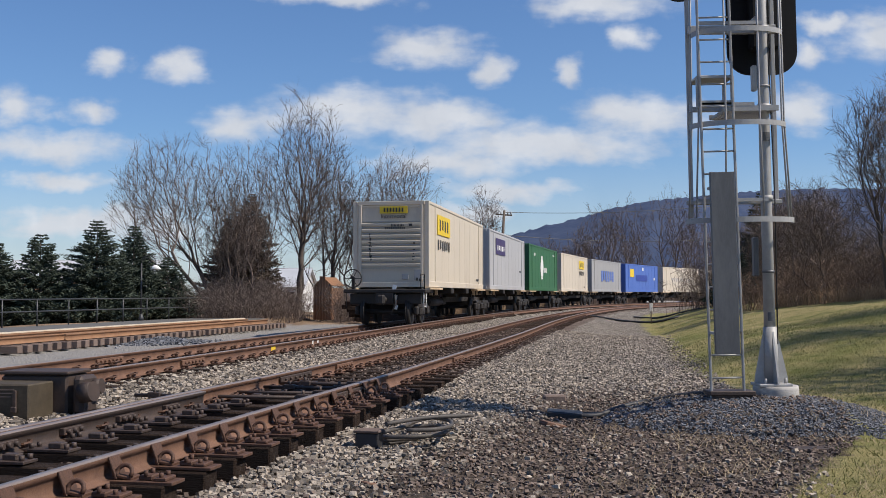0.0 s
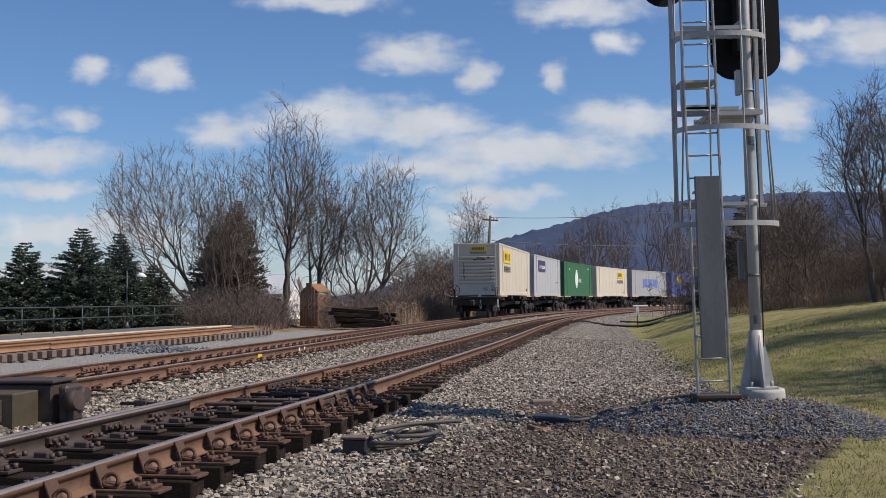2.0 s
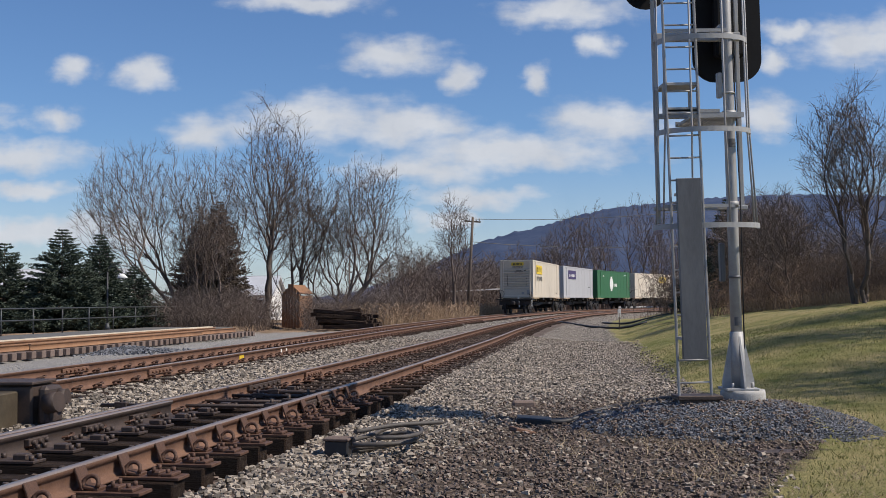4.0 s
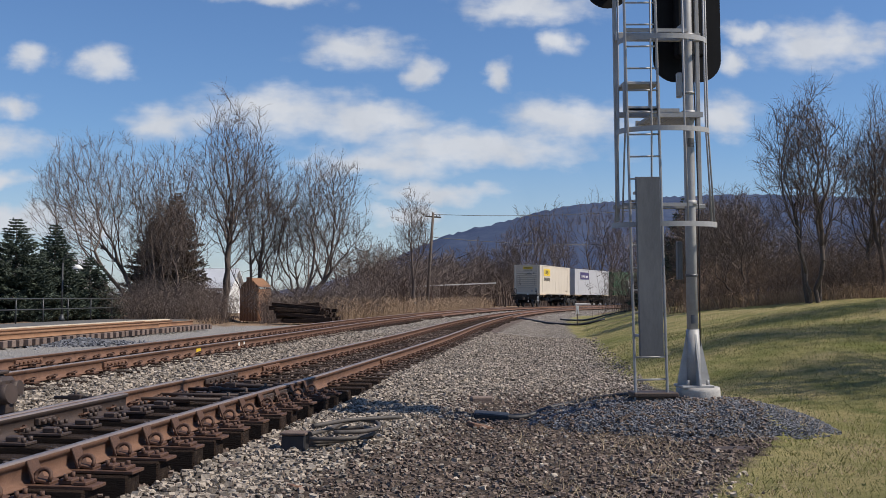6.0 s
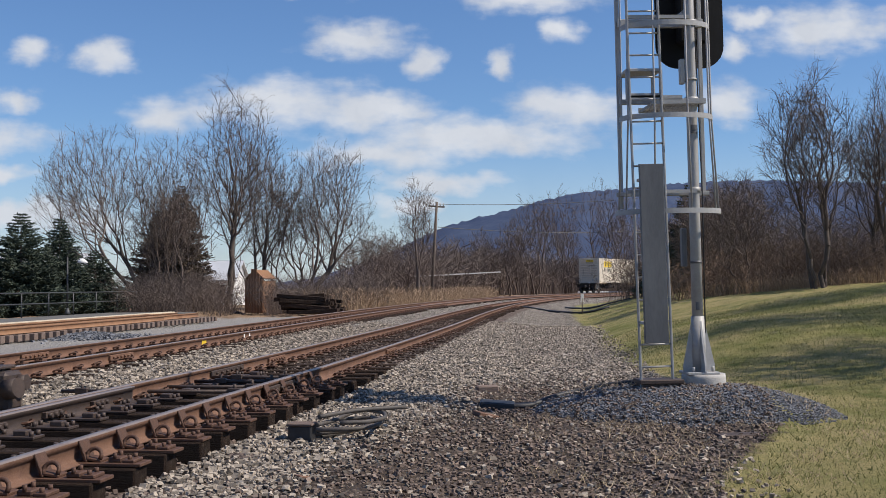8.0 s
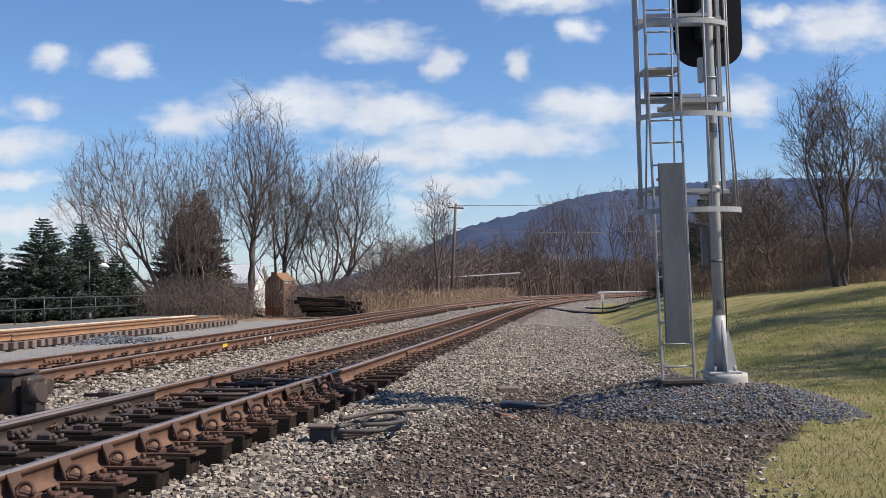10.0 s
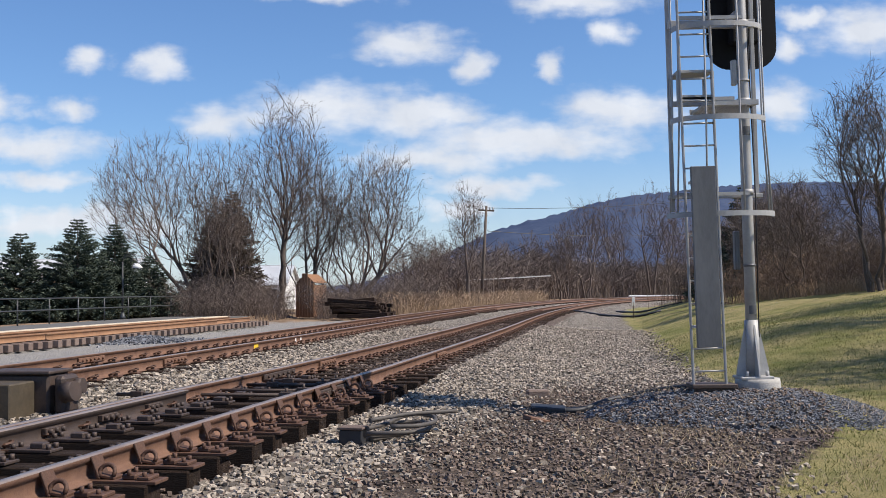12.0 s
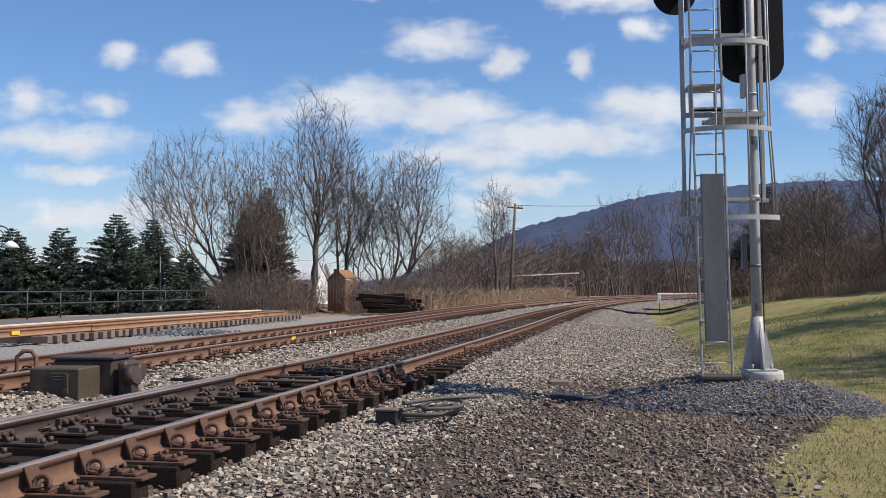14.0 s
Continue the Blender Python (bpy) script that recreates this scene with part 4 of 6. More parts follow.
def green_side(t):
    def leaf(b):
        for k in range(7):
            w = 0.18 + 0.5 * math.sin((k + 0.5) / 7 * math.pi)
            side_sign(b, 5.4 - w, 5.4 + w, 0.75 + k * 0.22, 0.75 + (k + 1) * 0.22)
    mark(t, "white_emblem", WHITE, leaf, "white pointed emblem")
    mark(t, "white_marks", WHITE, lambda b: side_bars(b, 6.2, 7.6, 1.2, 1.55, 3, 0.6))
    mark(t, "number_bars", WHITE, lambda b: (side_bars(b, 10.6, 11.6, 2.45, 2.55, 5, 0.5), side_bars(b, 2.0, 2.5, 2.2, 2.4, 2, 0.7)))


def blue_letter_side(t):
    mark(t, "blue_marks", LOGOBLUE, lambda b: side_bars(b, 3.8, 9.6, 0.95, 1.95, 6, 0.72), "large faded blue lettering")


def blue_side(t):
    mark(t, "dark_blue_sign", DEEPBLUE, lambda b: side_sign(b, 4.2, 8.6, 1.15, 1.8), "deep blue sign panel")
    mark(t, "yellow_sign", SIGNYELLOW, lambda b: side_sign(b, 1.7, 3.2, 1.55, 2.4), "small yellow sign")
    mark(t, "white_marks", WHITE, lambda b: (side_sign(b, 6.4, 7.0, 2.3, 2.6), side_sign(b, 11.3, 11.8, 1.3, 1.6)))


def pale_side(t):
    mark(t, "lettering_bars", MIDGREY, lambda b: side_bars(b, 3.0, 9.5, 1.2, 1.65, 9, 0.5), "faded grey lettering")


def truck(parent, y):
    tr = new("bogie")
    tr.parent = parent
    tr.matrix_basis = pose(0, y, 0)
    for yy in (-0.89, 0.89):
        for x in (-0.755, 0.755):
            bm = bmesh.new()
            tube(bm, [(x - 0.065, yy, 0.43), (x + 0.065, yy, 0.43)], 0.42, 22)
            tube(bm, [(x - math.copysign(0.07, x), yy, 0.43), (x - math.copysign(0.03, x), yy, 0.43)], 0.455, 22)
            tube(bm, [(x, yy, 0.43), (x + math.copysign(0.10, x), yy, 0.43)], 0.14, 12)
            part("wheel", bm, CARBLACK, tr, "dark steel wheel")
        bm = bmesh.new()
        tube(bm, [(-0.98, yy, 0.43), (0.98, yy, 0.43)], 0.075, 10)
        part("axle", bm, CARBLACK, tr)
    for x in (-0.98, 0.98):
        bm = bmesh.new()
        box(bm, (x, 0, 0.62), (0.13, 1.5, 0.16), bev=0.03)
        box(bm, (x, 0, 0.42), (0.13, 0.7, 0.3), bev=0.05)
        for yy in (-0.89, 0.89):
            box(bm, (x, yy, 0.46), (0.16, 0.30, 0.28), bev=0.04)
        for yy in (-0.15, 0, 0.15):
            tube(bm, [(x + 0.02, yy, 0.30), (x + 0.02, yy, 0.55)], 0.055, 8)
        part("side_frame", bm, CARBLACK, tr)
    bm = bmesh.new()
    box(bm, (0, 0, 0.58), (1.9, 0.36, 0.26), bev=0.03)
    part("bolster", bm, CARBLACK, tr)


def spine_car():
    t = thing("spine_car", "sooty black articulated intermodal rail car with tan side ledges", "rail car", group="cars of the train")
    bm = bmesh.new()
    box(bm, (0, CL / 2, 0.86), (0.60, CL + 1.95, 0.40), bev=0.03)
    box(bm, (0, CL / 2, 1.12), (1.0, CL + 0.4, 0.12), bev=0.02)
    part("centre_sill", bm, CARBLACK, t)
    for yy in (0.5, CL * 0.36, CL * 0.64, CL - 0.5):
        bm = bmesh.new()
        box(bm, (0, yy, 1.12), (2.62, 0.55, 0.20), bev=0.02)
        box(bm, (0, yy, 0.98), (1.7, 0.35, 0.2), bev=0.02)
        part("cross_bearer", bm, CARBLACK, t)
    for x in (-1, 1):
        for yy in (0.9, CL - 1.3):
            bm = bmesh.new()
            box(bm, (x * 1.26, yy, 1.18), (0.30, 2.4, 0.07), bev=0.01)
            for k in (-1.0, 0, 1.0):
                box(bm, (x * 1.2, yy + k, 1.06), (0.10, 0.08, 0.20))
            part("side_ledge", bm, LEDGE, t, "tan steel side ledge")
    truck(t, 0.35)
    truck(t, CL + 0.55)
    bm = bmesh.new()
    for k in range(3):
        box(bm, (0.2 * (k - 1), CL * (0.4 + 0.1 * k), 0.72), (0.5, 0.8, 0.3), bev=0.05)
    tube(bm, [(0.45, CL * 0.3, 0.7), (0.45, CL * 0.5, 0.7)], 0.16, 12)
    part("brake_gear", bm, CARBLACK, t)
    return t


def last_car_end(t):
    """Coupler, end platform, grab irons and brake wheel at the train's tail."""
    bm = bmesh.new()
    box(bm, (0, -0.55, 1.10), (2.75, 0.85, 0.12), bev=0.02)
    box(bm, (0, -0.75, 0.85), (2.4, 0.10, 0.35), bev=0.02)
    part("end_platform", bm, CARBLACK, t)
    bm = bmesh.new()
    tube(bm, [(0, -0.6, 0.82), (0, -1.35, 0.82)], 0.10, 10)
    box(bm, (0, -1.42, 0.82), (0.24, 0.28, 0.32), bev=0.05)
    part("coupler", bm, CARBLACK, t)
    bm = bmesh.new()
    tube(bm, [(-1.16, -0.72, 1.55) for _ in range(1)] + [(-1.16, -0.74, 1.55)], 0.05, 8)
    tube(bm, ring_pts(0, 0, 0.30, 0.30, 0, 20), 0.022, 6)
    for a in range(6):
        tube(bm, [(0, 0, 0), (0.29 * math.cos(a * 1.047), 0.29 * math.sin(a * 1.047), 0)], 0.012, 5)
    for v in bm.verts:
        if abs(v.co.z) < 0.1:
            x, yy, z = v.co
            v.co = (x - 1.12, -0.76 - z, yy + 1.52)
    box(bm, (-1.12, -0.68, 1.32), (0.10, 0.08, 0.5))
    part("brake_wheel", bm, CARBLACK, t, "round hand brake wheel")
    for pts in ([(1.2, -0.9, 1.15), (1.2, -0.9, 1.65), (1.2, -0.3, 1.65), (1.2, -0.3, 1.15)], [(1.3, -0.9, 0.55), (1.3, -0.9, 1.1)], [(1.3, -0.5, 0.55), (1.3, -0.5, 1.1)], [(1.3, -0.9, 0.6), (1.3, -0.5, 0.6)], [(-1.3, -0.9, 0.5), (-1.3, -0.9, 1.1)]):
        bm = bmesh.new()
        tube(bm, pts, 0.018, 6)
        part("grab_iron", bm, WHITE if pts[0][0] > 1.25 else CARBLACK, t)
    bm = bmesh.new()
    tube(bm, [(0.35, -0.9, 1.1), (0.4, -1.05, 0.7), (0.25, -1.1, 0.35)], 0.03, 6)
    part("air_hose", bm, BLACKHOSE, t, "hanging air hose")
    bm = bmesh.new()
    for k in range(5):
        box(bm, (0.05 + 0.01 * k, -0.80, 1.22 - 0.16 * k), (0.14, 0.015, 0.16), ry=14, mi=k % 2)
    ob = part("end_marker", bm, [WHITE, RUST], t, "striped red and white end marker")
    ob.location.x = 0.25


PITCH = 15.27
CARS = []
first = spine_car()
specs = [(CREAM, "cream container with ribbed end and yellow sign", yellow_side), (LIGHTGREY, "pale grey container with a purple square sign", purple_side),
         (GREEN, "green container with a white pointed emblem", green_side), (CREAM, "cream container with a yellow sign at its far end", lambda t: yellow_side(t, False)),
         (MIDGREY, "grey container with large faded blue lettering", blue_letter_side), (BLUE, "blue container with deep blue sign panel", blue_side),
         (CREAM, "cream container with faded grey lettering", pale_side), (CREAM, "cream container with faded grey lettering", pale_side),
         (LIGHTGREY, "pale grey container with a purple square sign", purple_side), (CREAM, "cream container with faded grey lettering", pale_side)]
for i, (mt, lab, fn) in enumerate(specs):
    car = first if i == 0 else copy_thing(first, Matrix())
    c = container(mt, lab)
    fn(c)
    CARS.append((i, car, c))
rear_doors(CARS[0][2])
last_car_end(first)


# ---------------------------------------------------------------- trees and brush
class Limbs:
    """Collects tapered limbs as one mesh."""

    def __init__(self):
        self.v, self.f = [], []

    def seg(self, p, q, r0, r1, n):
        d = (q - p).normalized()
        a = d.orthogonal().normalized()
        b = d.cross(a)
        k = len(self.v)
        for c, r in ((p, r0), (q, r1)):
            for i in range(n):
                t = 2 * math.pi * i / n
                self.v.append(c + (a * math.cos(t) + b * math.sin(t)) * r)
        for i in range(n):
            j = (i + 1) % n
            self.f.append((k + i, k + j, k + n + j))
            self.f.append((k + i, k + n + j, k + n + i))

    def sliver(self, p, q, w, a):
        d = (q - p).normalized()
        o = d.orthogonal().normalized()
        o.rotate(Matrix.Rotation(a, 3, d))
        k = len(self.v)
        self.v += [p - o * w / 2, p + o * w / 2, q]
        self.f.append((k, k + 1, k + 2))

    def mesh(self, name, mat):
        return raw(name, np.array([v[:] for v in self.v]), np.array(self.f), mat, True)


def skeleton(rng, stems, points, balance):
    """Joins crown points to the stems, each to the node that keeps both the new limb and the way to the root short."""
    pos, par, way, low = [], [], [], []
    for stem in stems:
        for k, p in enumerate(stem):
            pos.append(p)
            par.append(-1 if k == 0 else len(pos) - 2)
            way.append(0.0 if k == 0 else way[-1] + float(np.linalg.norm(p - stem[k - 1])))
            low.append(k < len(stem) * 0.45)
    n0 = len(pos)
    P = np.zeros((n0 + len(points), 3))
    W = np.zeros(n0 + len(points))
    L = np.zeros(n0 + len(points))
    H = np.zeros((n0 + len(points), 3))
    P[:n0], W[:n0], L[:n0] = pos, way, np.where(low, 2.5, 0.0)
    for k in range(n0):
        h = P[k] - P[par[k]] if par[k] >= 0 else np.array([0, 0, 1.0])
        H[k] = h / np.linalg.norm(h)
    base = np.array([st[-1] for st in stems])
    order = np.argsort(np.min(np.linalg.norm(points[:, None] - base[None], axis=2), axis=1))
    n = n0
    for q in points[order]:
        d = P[:n] - q
        dist = np.sqrt((d * d).sum(1))
        rise = -d[:, 2] / np.maximum(dist, 1e-6)
        turn = 1 + (d * H[:n]).sum(1) / np.maximum(dist, 1e-6)
        cost = dist * (1 + 2.2 * np.maximum(turn - 0.12, 0)) + balance * W[:n] + L[:n] + np.where(rise < 0.1, (0.1 - rise) * dist * 1.6, 0)
        k = int(np.argmin(cost))
        H[n] = -d[k] / max(dist[k], 1e-6) * 0.75 + H[k] * 0.25
        P[n], W[n] = q, W[k] + dist[k]
        par.append(k)
        n += 1
    return P, np.array(par), n0


def bare_tree(x, y, height, stems=1, spread=0.25, seed=1, lean=(0, 0), radius=None, label="", n=420, bole=0.34, girth=1.0, twig=0.010, name="bare_tree"):
    """Forking stems whose limbs reach up and out to an open dome filled with fine twigs."""
    rng = np.random.default_rng(seed)
    n = int(n * 1.45)
    z = float(ground_z(np.array([x]), np.array([y]))[0]) - 0.05
    radius = height * 0.3 if radius is None else radius
    mid = np.array([lean[0] * height, lean[1] * height, height * 0.60])
    size = np.array([radius, radius * 0.85, height * 0.40])
    # points in the dome, thicker towards its skin, with lobes
    u = rng.normal(0, 1, (n * 3, 3))
    u /= np.linalg.norm(u, axis=1, keepdims=True)
    lobes = np.array([noise.noise(Vector((a * 1.9 + seed, b * 1.9, c * 1.9))) for a, b, c in u])
    r = rng.uniform(0.12, 1, n * 3) ** 0.62 * (0.86 + 0.42 * lobes)
    pts = mid + u * r[:, None] * size
    pts = pts[pts[:, 2] > height * (bole * 0.75)][:n]
    poles = []
    for k in range(stems):
        a = 6.283 * (k + rng.uniform(0, 0.7)) / stems
        out = spread * rng.uniform(0.6, 1.2) if stems > 1 else 0.03
        top = np.array([math.cos(a) * out * height * 0.5 + lean[0] * height * 0.45, math.sin(a) * out * height * 0.3, height * bole * rng.uniform(0.9, 1.35)])
        foot = np.array([math.cos(a), math.sin(a), 0]) * (0.25 if stems > 1 else 0)
        f = np.linspace(0, 1, 8)[:, None]
        stem = foot + (top - foot) * np.concatenate([f ** 1.25, f ** 1.25, f], 1)
        stem[1:-1, :2] += rng.normal(0, 0.05, (6, 2))
        poles.append(stem)
    P, par, n0 = skeleton(rng, poles, pts, 0.45)
    kids = np.zeros(len(P))
    area = np.zeros(len(P))
    for k in range(len(P) - 1, -1, -1):
        area[k] += 1.0 if kids[k] == 0 else 0.0
        if par[k] >= 0:
            kids[par[k]] += 1
            area[par[k]] += area[k]
    for k in range(n0):
        area[k] = max(area[k], 4)
    rad = 0.0098 * girth * area ** 0.50 * (height / 10) ** 0.5
    rad = np.minimum(rad, height * 0.021 * girth)
    boles = [Limbs() for _ in range(stems)]
    crown = Limbs()
    for k in range(len(P)):
        q = par[k]
        if q < 0:
            continue
        a, b = Vector(P[q]), Vector(P[k])
        ln = (b - a).length
        if k < n0:
            boles[k // 8].seg(a, b, rad[q], rad[k], 7)
            continue
        r0, r1 = min(rad[q], rad[k] * 1.35), rad[k]
        sides = 5 if r0 > 0.05 else 3
        m = a.lerp(b, 0.5) + Vector((rng.normal(0, 0.04), rng.normal(0, 0.04), rng.normal(-0.05, 0.04))) * ln
        crown.seg(a, m, r0, (r0 + r1) / 2, sides)
        crown.seg(m, b, (r0 + r1) / 2, r1 * 0.9, sides)
        d = (b - m).normalized()
        tips = 5 if kids[k] == 0 else 2
        for i in range(tips):
            p = m.lerp(b, rng.uniform(0.0, 1.0)) if i else b
            w = (d + Vector(rng.normal(0, 0.48, 3)) + Vector((0, 0, 0.10))).normalized()
            t1 = p + w * rng.uniform(0.45, 0.95) * (height / 10) ** 0.5
            crown.sliver(p, t1, twig * 1.7, rng.uniform(0, 3.14))
            for _ in range(2):
                p2 = p.lerp(t1, rng.uniform(0.25, 0.8))
                w2 = (w + Vector(rng.normal(0, 0.55, 3))).normalized()
                crown.sliver(p2, p2 + w2 * rng.uniform(0.25, 0.5), twig * 1.3, rng.uniform(0, 3.14))
    t = thing(name, label or "tall leafless tree with fine grey-brown twigs", "tree", pose(x, y, z), group="bare trees")
    for trunk in boles:
        a = new("trunk", trunk.mesh("trunk", BARK))
        a.parent = t
    b = new("crown", crown.mesh("crown", TWIG))
    b.parent = t
    return t


def tufts(name, X, Y, h, w, lean, twigs, mat, label, category, seed, Z=None):
    """Thin upright stems with side twigs, joined: dry brush, reeds or grass."""
    rng = np.random.default_rng(seed)
    n = len(X)
    Z = ground_z(X, Y) if Z is None else Z
    H = h * rng.uniform(0.45, 1.15, n)
    P = np.stack([X, Y, Z - 0.03], -1)
    D = np.stack([rng.normal(0, lean, n), rng.normal(0, lean, n), np.ones(n)], -1)
    tip = P + D * H[:, None]
    a = rng.uniform(0, 2 * np.pi, n)
    W = np.stack([np.cos(a), np.sin(a) * 0.4, 0 * a], -1) * w / 2
    V = [np.stack([P - W, P + W, tip], 1)]
    for _ in range(twigs):
        f = rng.uniform(0.25, 0.9, n)[:, None]
        q = P + (tip - P) * f
        out = np.stack([rng.normal(0, 0.55, n), rng.normal(0, 0.55, n), rng.uniform(0.2, 0.9, n)], -1) * (H * rng.uniform(0.15, 0.4, n))[:, None]
        w2 = np.array([0, 0, w * 0.35]) + W * 0.5
        V.append(np.stack([q - w2, q + w2, q + out], 1))
    V = np.concatenate(V).reshape(-1, 3)
    return tagged(new(name, raw(name, V, np.arange(len(V)).reshape(-1, 3), mat)), label, category, kind="stuff")


def band(n, pts, width, seed):
    """Random places along a polyline of a given half width."""
    rng = np.random.default_rng(seed)
    P = np.array(pts, float)
    L = np.concatenate([[0], np.cumsum(np.hypot(*np.diff(P, axis=0).T))])
    s = rng.uniform(0, L[-1], n)
    X, Y = np.interp(s, L, P[:, 0]) + rng.uniform(-width, width, n) * 0.5, np.interp(s, L, P[:, 1]) + rng.uniform(-width, width, n)
    O = offsets(X, Y)[1]
    clear = (O < -7.0) | (O > 3.6)
    return X[clear], Y[clear]


def spruce(x, y, height, radius, seed, label, needles=NEEDLE):
    rng = np.random.default_rng(seed)
    z = float(ground_z(np.array([x]), np.array([y]))[0]) - 0.05
    t = thing("spruce_tree", label, "tree", pose(x, y, z), group="spruce trees")
    bm = bmesh.new()
    tube(bm, [(0, 0, 0), (0, 0, height * 0.97)], 0.11, 8, 0.015)
    part("trunk", bm, BARK, t)
    C, D, S = [], [], []
    levels = int(height * 6.5)
    for k in range(levels):
        f = k / levels
        zz = 0.25 + f * (height - 0.3)
        R = radius * 1.36 * (1 - f) ** 0.76 * rng.uniform(0.78, 1.12)
        for _ in range(int(10 + 15 * (1 - f))):
            a = rng.uniform(0, 2 * np.pi)
            ln = R * rng.uniform(0.6, 1.1) + 0.08
            m = max(10, int(ln * 58))
            u = rng.uniform(0.12, 1, m) ** 0.7
            droop = -0.22 * u * ln + 0.28 * u * u * ln
            p = np.stack([np.cos(a) * u * ln, np.sin(a) * u * ln, zz + droop], -1) + rng.normal(0, 0.03 + 0.035 * ln, (m, 3)) * [1, 1, 0.5]
            d = np.stack([np.cos(a) + rng.normal(0, 0.7, m), np.sin(a) + rng.normal(0, 0.7, m), rng.normal(0.25, 0.35, m)], -1)
            C.append(p)
            D.append(d)
            S.append(np.full(m, 0.085 + 0.045 * (1 - f)))
    C, D, S = np.concatenate(C), np.concatenate(D), np.concatenate(S)
    D /= np.linalg.norm(D, axis=1, keepdims=True)
    side = np.cross(D, rng.normal(0, 1, D.shape))
    side /= np.linalg.norm(side, axis=1, keepdims=True)
    S = S * rng.uniform(0.6, 1.3, len(S))
    V = np.stack([C - D * S[:, None] * 0.6, C + side * S[:, None] * 0.26, C + D * S[:, None], C - side * S[:, None] * 0.26], 1).reshape(-1, 3)
    crown = new("crown", raw("crown", V, np.arange(len(V)).reshape(-1, 4), needles))
    crown.parent = t
    return t


# the wood behind the far track, from the shed to the bend
bare_tree(-12.7, 60.0, 10.6, 5, 0.7, 3, (-0.29, 0), 4.3, "spreading leafless tree with many leaning stems", 520, 0.40)
bare_tree(-12.0, 61.0, 10.3, 4, 0.5, 8, (0.06, 0), 3.1, "", 420, 0.36)
bare_tree(-11.4, 59.3, 7.4, 5, 0.5, 9, (0.0, 0), 2.6, "dense bushy leafless tree with a brown tangle of stems", 420, 0.26)
bare_tree(-8.6, 63.0, 13.4, 2, 0.22, 12, (0.035, 0), 3.2, "tallest leafless tree with a forked trunk", 560, 0.36)
bare_tree(-7.1, 64.5, 10.8, 3, 0.3, 51, (0.05, 0), 2.6, "", 380, 0.34)
bare_tree(-4.6, 64.0, 10.6, 3, 0.5, 17, (0.16, 0), 3.3, "leafless tree with a limb leaning out to one side", 520, 0.3)
bare_tree(-4.9, 66.0, 8.6, 3, 0.4, 61, (-0.05, 0), 2.4, "", 300, 0.3)
bare_tree(-0.4, 72.0, 6.0, 2, 0.3, 23, (0.0, 0), 1.4, "", 140, 0.3)
bare_tree(3.3, 82.0, 10.3, 1, 0.1, 27, (0.0, 0), 1.9, "upright leafless tree beside a leaning pole", 300, 0.30)
bare_tree(1.0, 88.0, 7.0, 2, 0.2, 29, (0.0, 0), 1.3, "", 140, 0.3)
# trees beyond the bend
for k, (x, y, h) in enumerate([(9.5, 128, 7.5), (12.4, 125, 8.0), (14.2, 130, 7.6), (16.0, 126, 9.0), (18.0, 134, 10.0), (20.4, 135, 13.6), (22.0, 138, 11.5), (23.6, 135, 14.6), (25.4, 140, 10),
                               (27.7, 130, 15.2), (30.1, 131, 13.0), (32.5, 138, 12.0), (36.0, 140, 12.5), (40.0, 142, 11.0)]):
    g = 1.26 if x > 21 else 1.08
    bare_tree(x * g, y * g, h * g, 1 + k % 2, 0.25, 100 + k, (0, 0), h * g * 0.24, "", 200, 0.34, 1.25, 0.02)
# the wood above the lawn
bare_tree(16.2, 38.0, 8.3, 4, 0.25, 71, (-0.03, 0), 2.0, "leafless clump of slender stems above the lawn", 480, 0.34)
bare_tree(19.4, 38.5, 7.9, 3, 0.25, 72, (0.0, 0), 2.0, "", 340, 0.34)
bare_tree(15.0, 42.0, 4.8, 3, 0.4, 73, (-0.06, 0), 1.6, "", 220, 0.3)
bare_tree(14.4, 46.0, 4.4, 3, 0.4, 74, (-0.05, 0), 1.5, "", 200, 0.3)
bare_tree(20.6, 42.0, 7.8, 2, 0.2, 75, (0.0, 0), 2.0, "", 300)
bare_tree(22.5, 40.0, 7.4, 2, 0.2, 76, (-0.03, 0), 2.0, "", 300)
bare_tree(16.8, 52.0, 5.6, 3, 0.35, 78, (0, 0), 2.2, "", 300)
bare_tree(19.2, 53.0, 5.8, 3, 0.35, 77, (0, 0), 2.4, "", 300)
bare_tree(24.5, 46.0, 9.0, 2, 0.2, 79, (0, 0), 2.4, "", 240)
bare_tree(18.5, 56.0, 6.6, 3, 0.3, 80, (0, 0), 2.2, "", 300)
bare_tree(20.5, 33.0, 8.5, 2, 0.2, 81, (0, 0), 2.2, "", 240)
spruce(17.4, 58.0, 6.2, 1.5, 6, "brown-green evergreen in the thicket above the bend")
spruce(19.2, 60.0, 5.2, 1.5, 9, "brown-green evergreen in the thicket above the bend")
spruce(15.6, 57.0, 3.4, 1.1, 10, "low dark evergreen beside the bend")
# unseen trees farther up the slope, added for the shadows they lay on the lawn
bare_tree(14.8, 20.5, 10.0, 3, 0.25, 91, (0, 0), 3.2, girth=1.15, twig=0.012)
bare_tree(18.2, 25.5, 11.0, 3, 0.25, 92, (0, 0), 3.4, girth=1.15, twig=0.012)
bare_tree(13.5, 5.4, 10.0, 3, 0.25, 93, (0, 0), 3.2, girth=1.15, twig=0.012)
bare_tree(12.6, 15.0, 9.0, 3, 0.25, 94, (0, 0), 3.0, girth=1.15, twig=0.012)
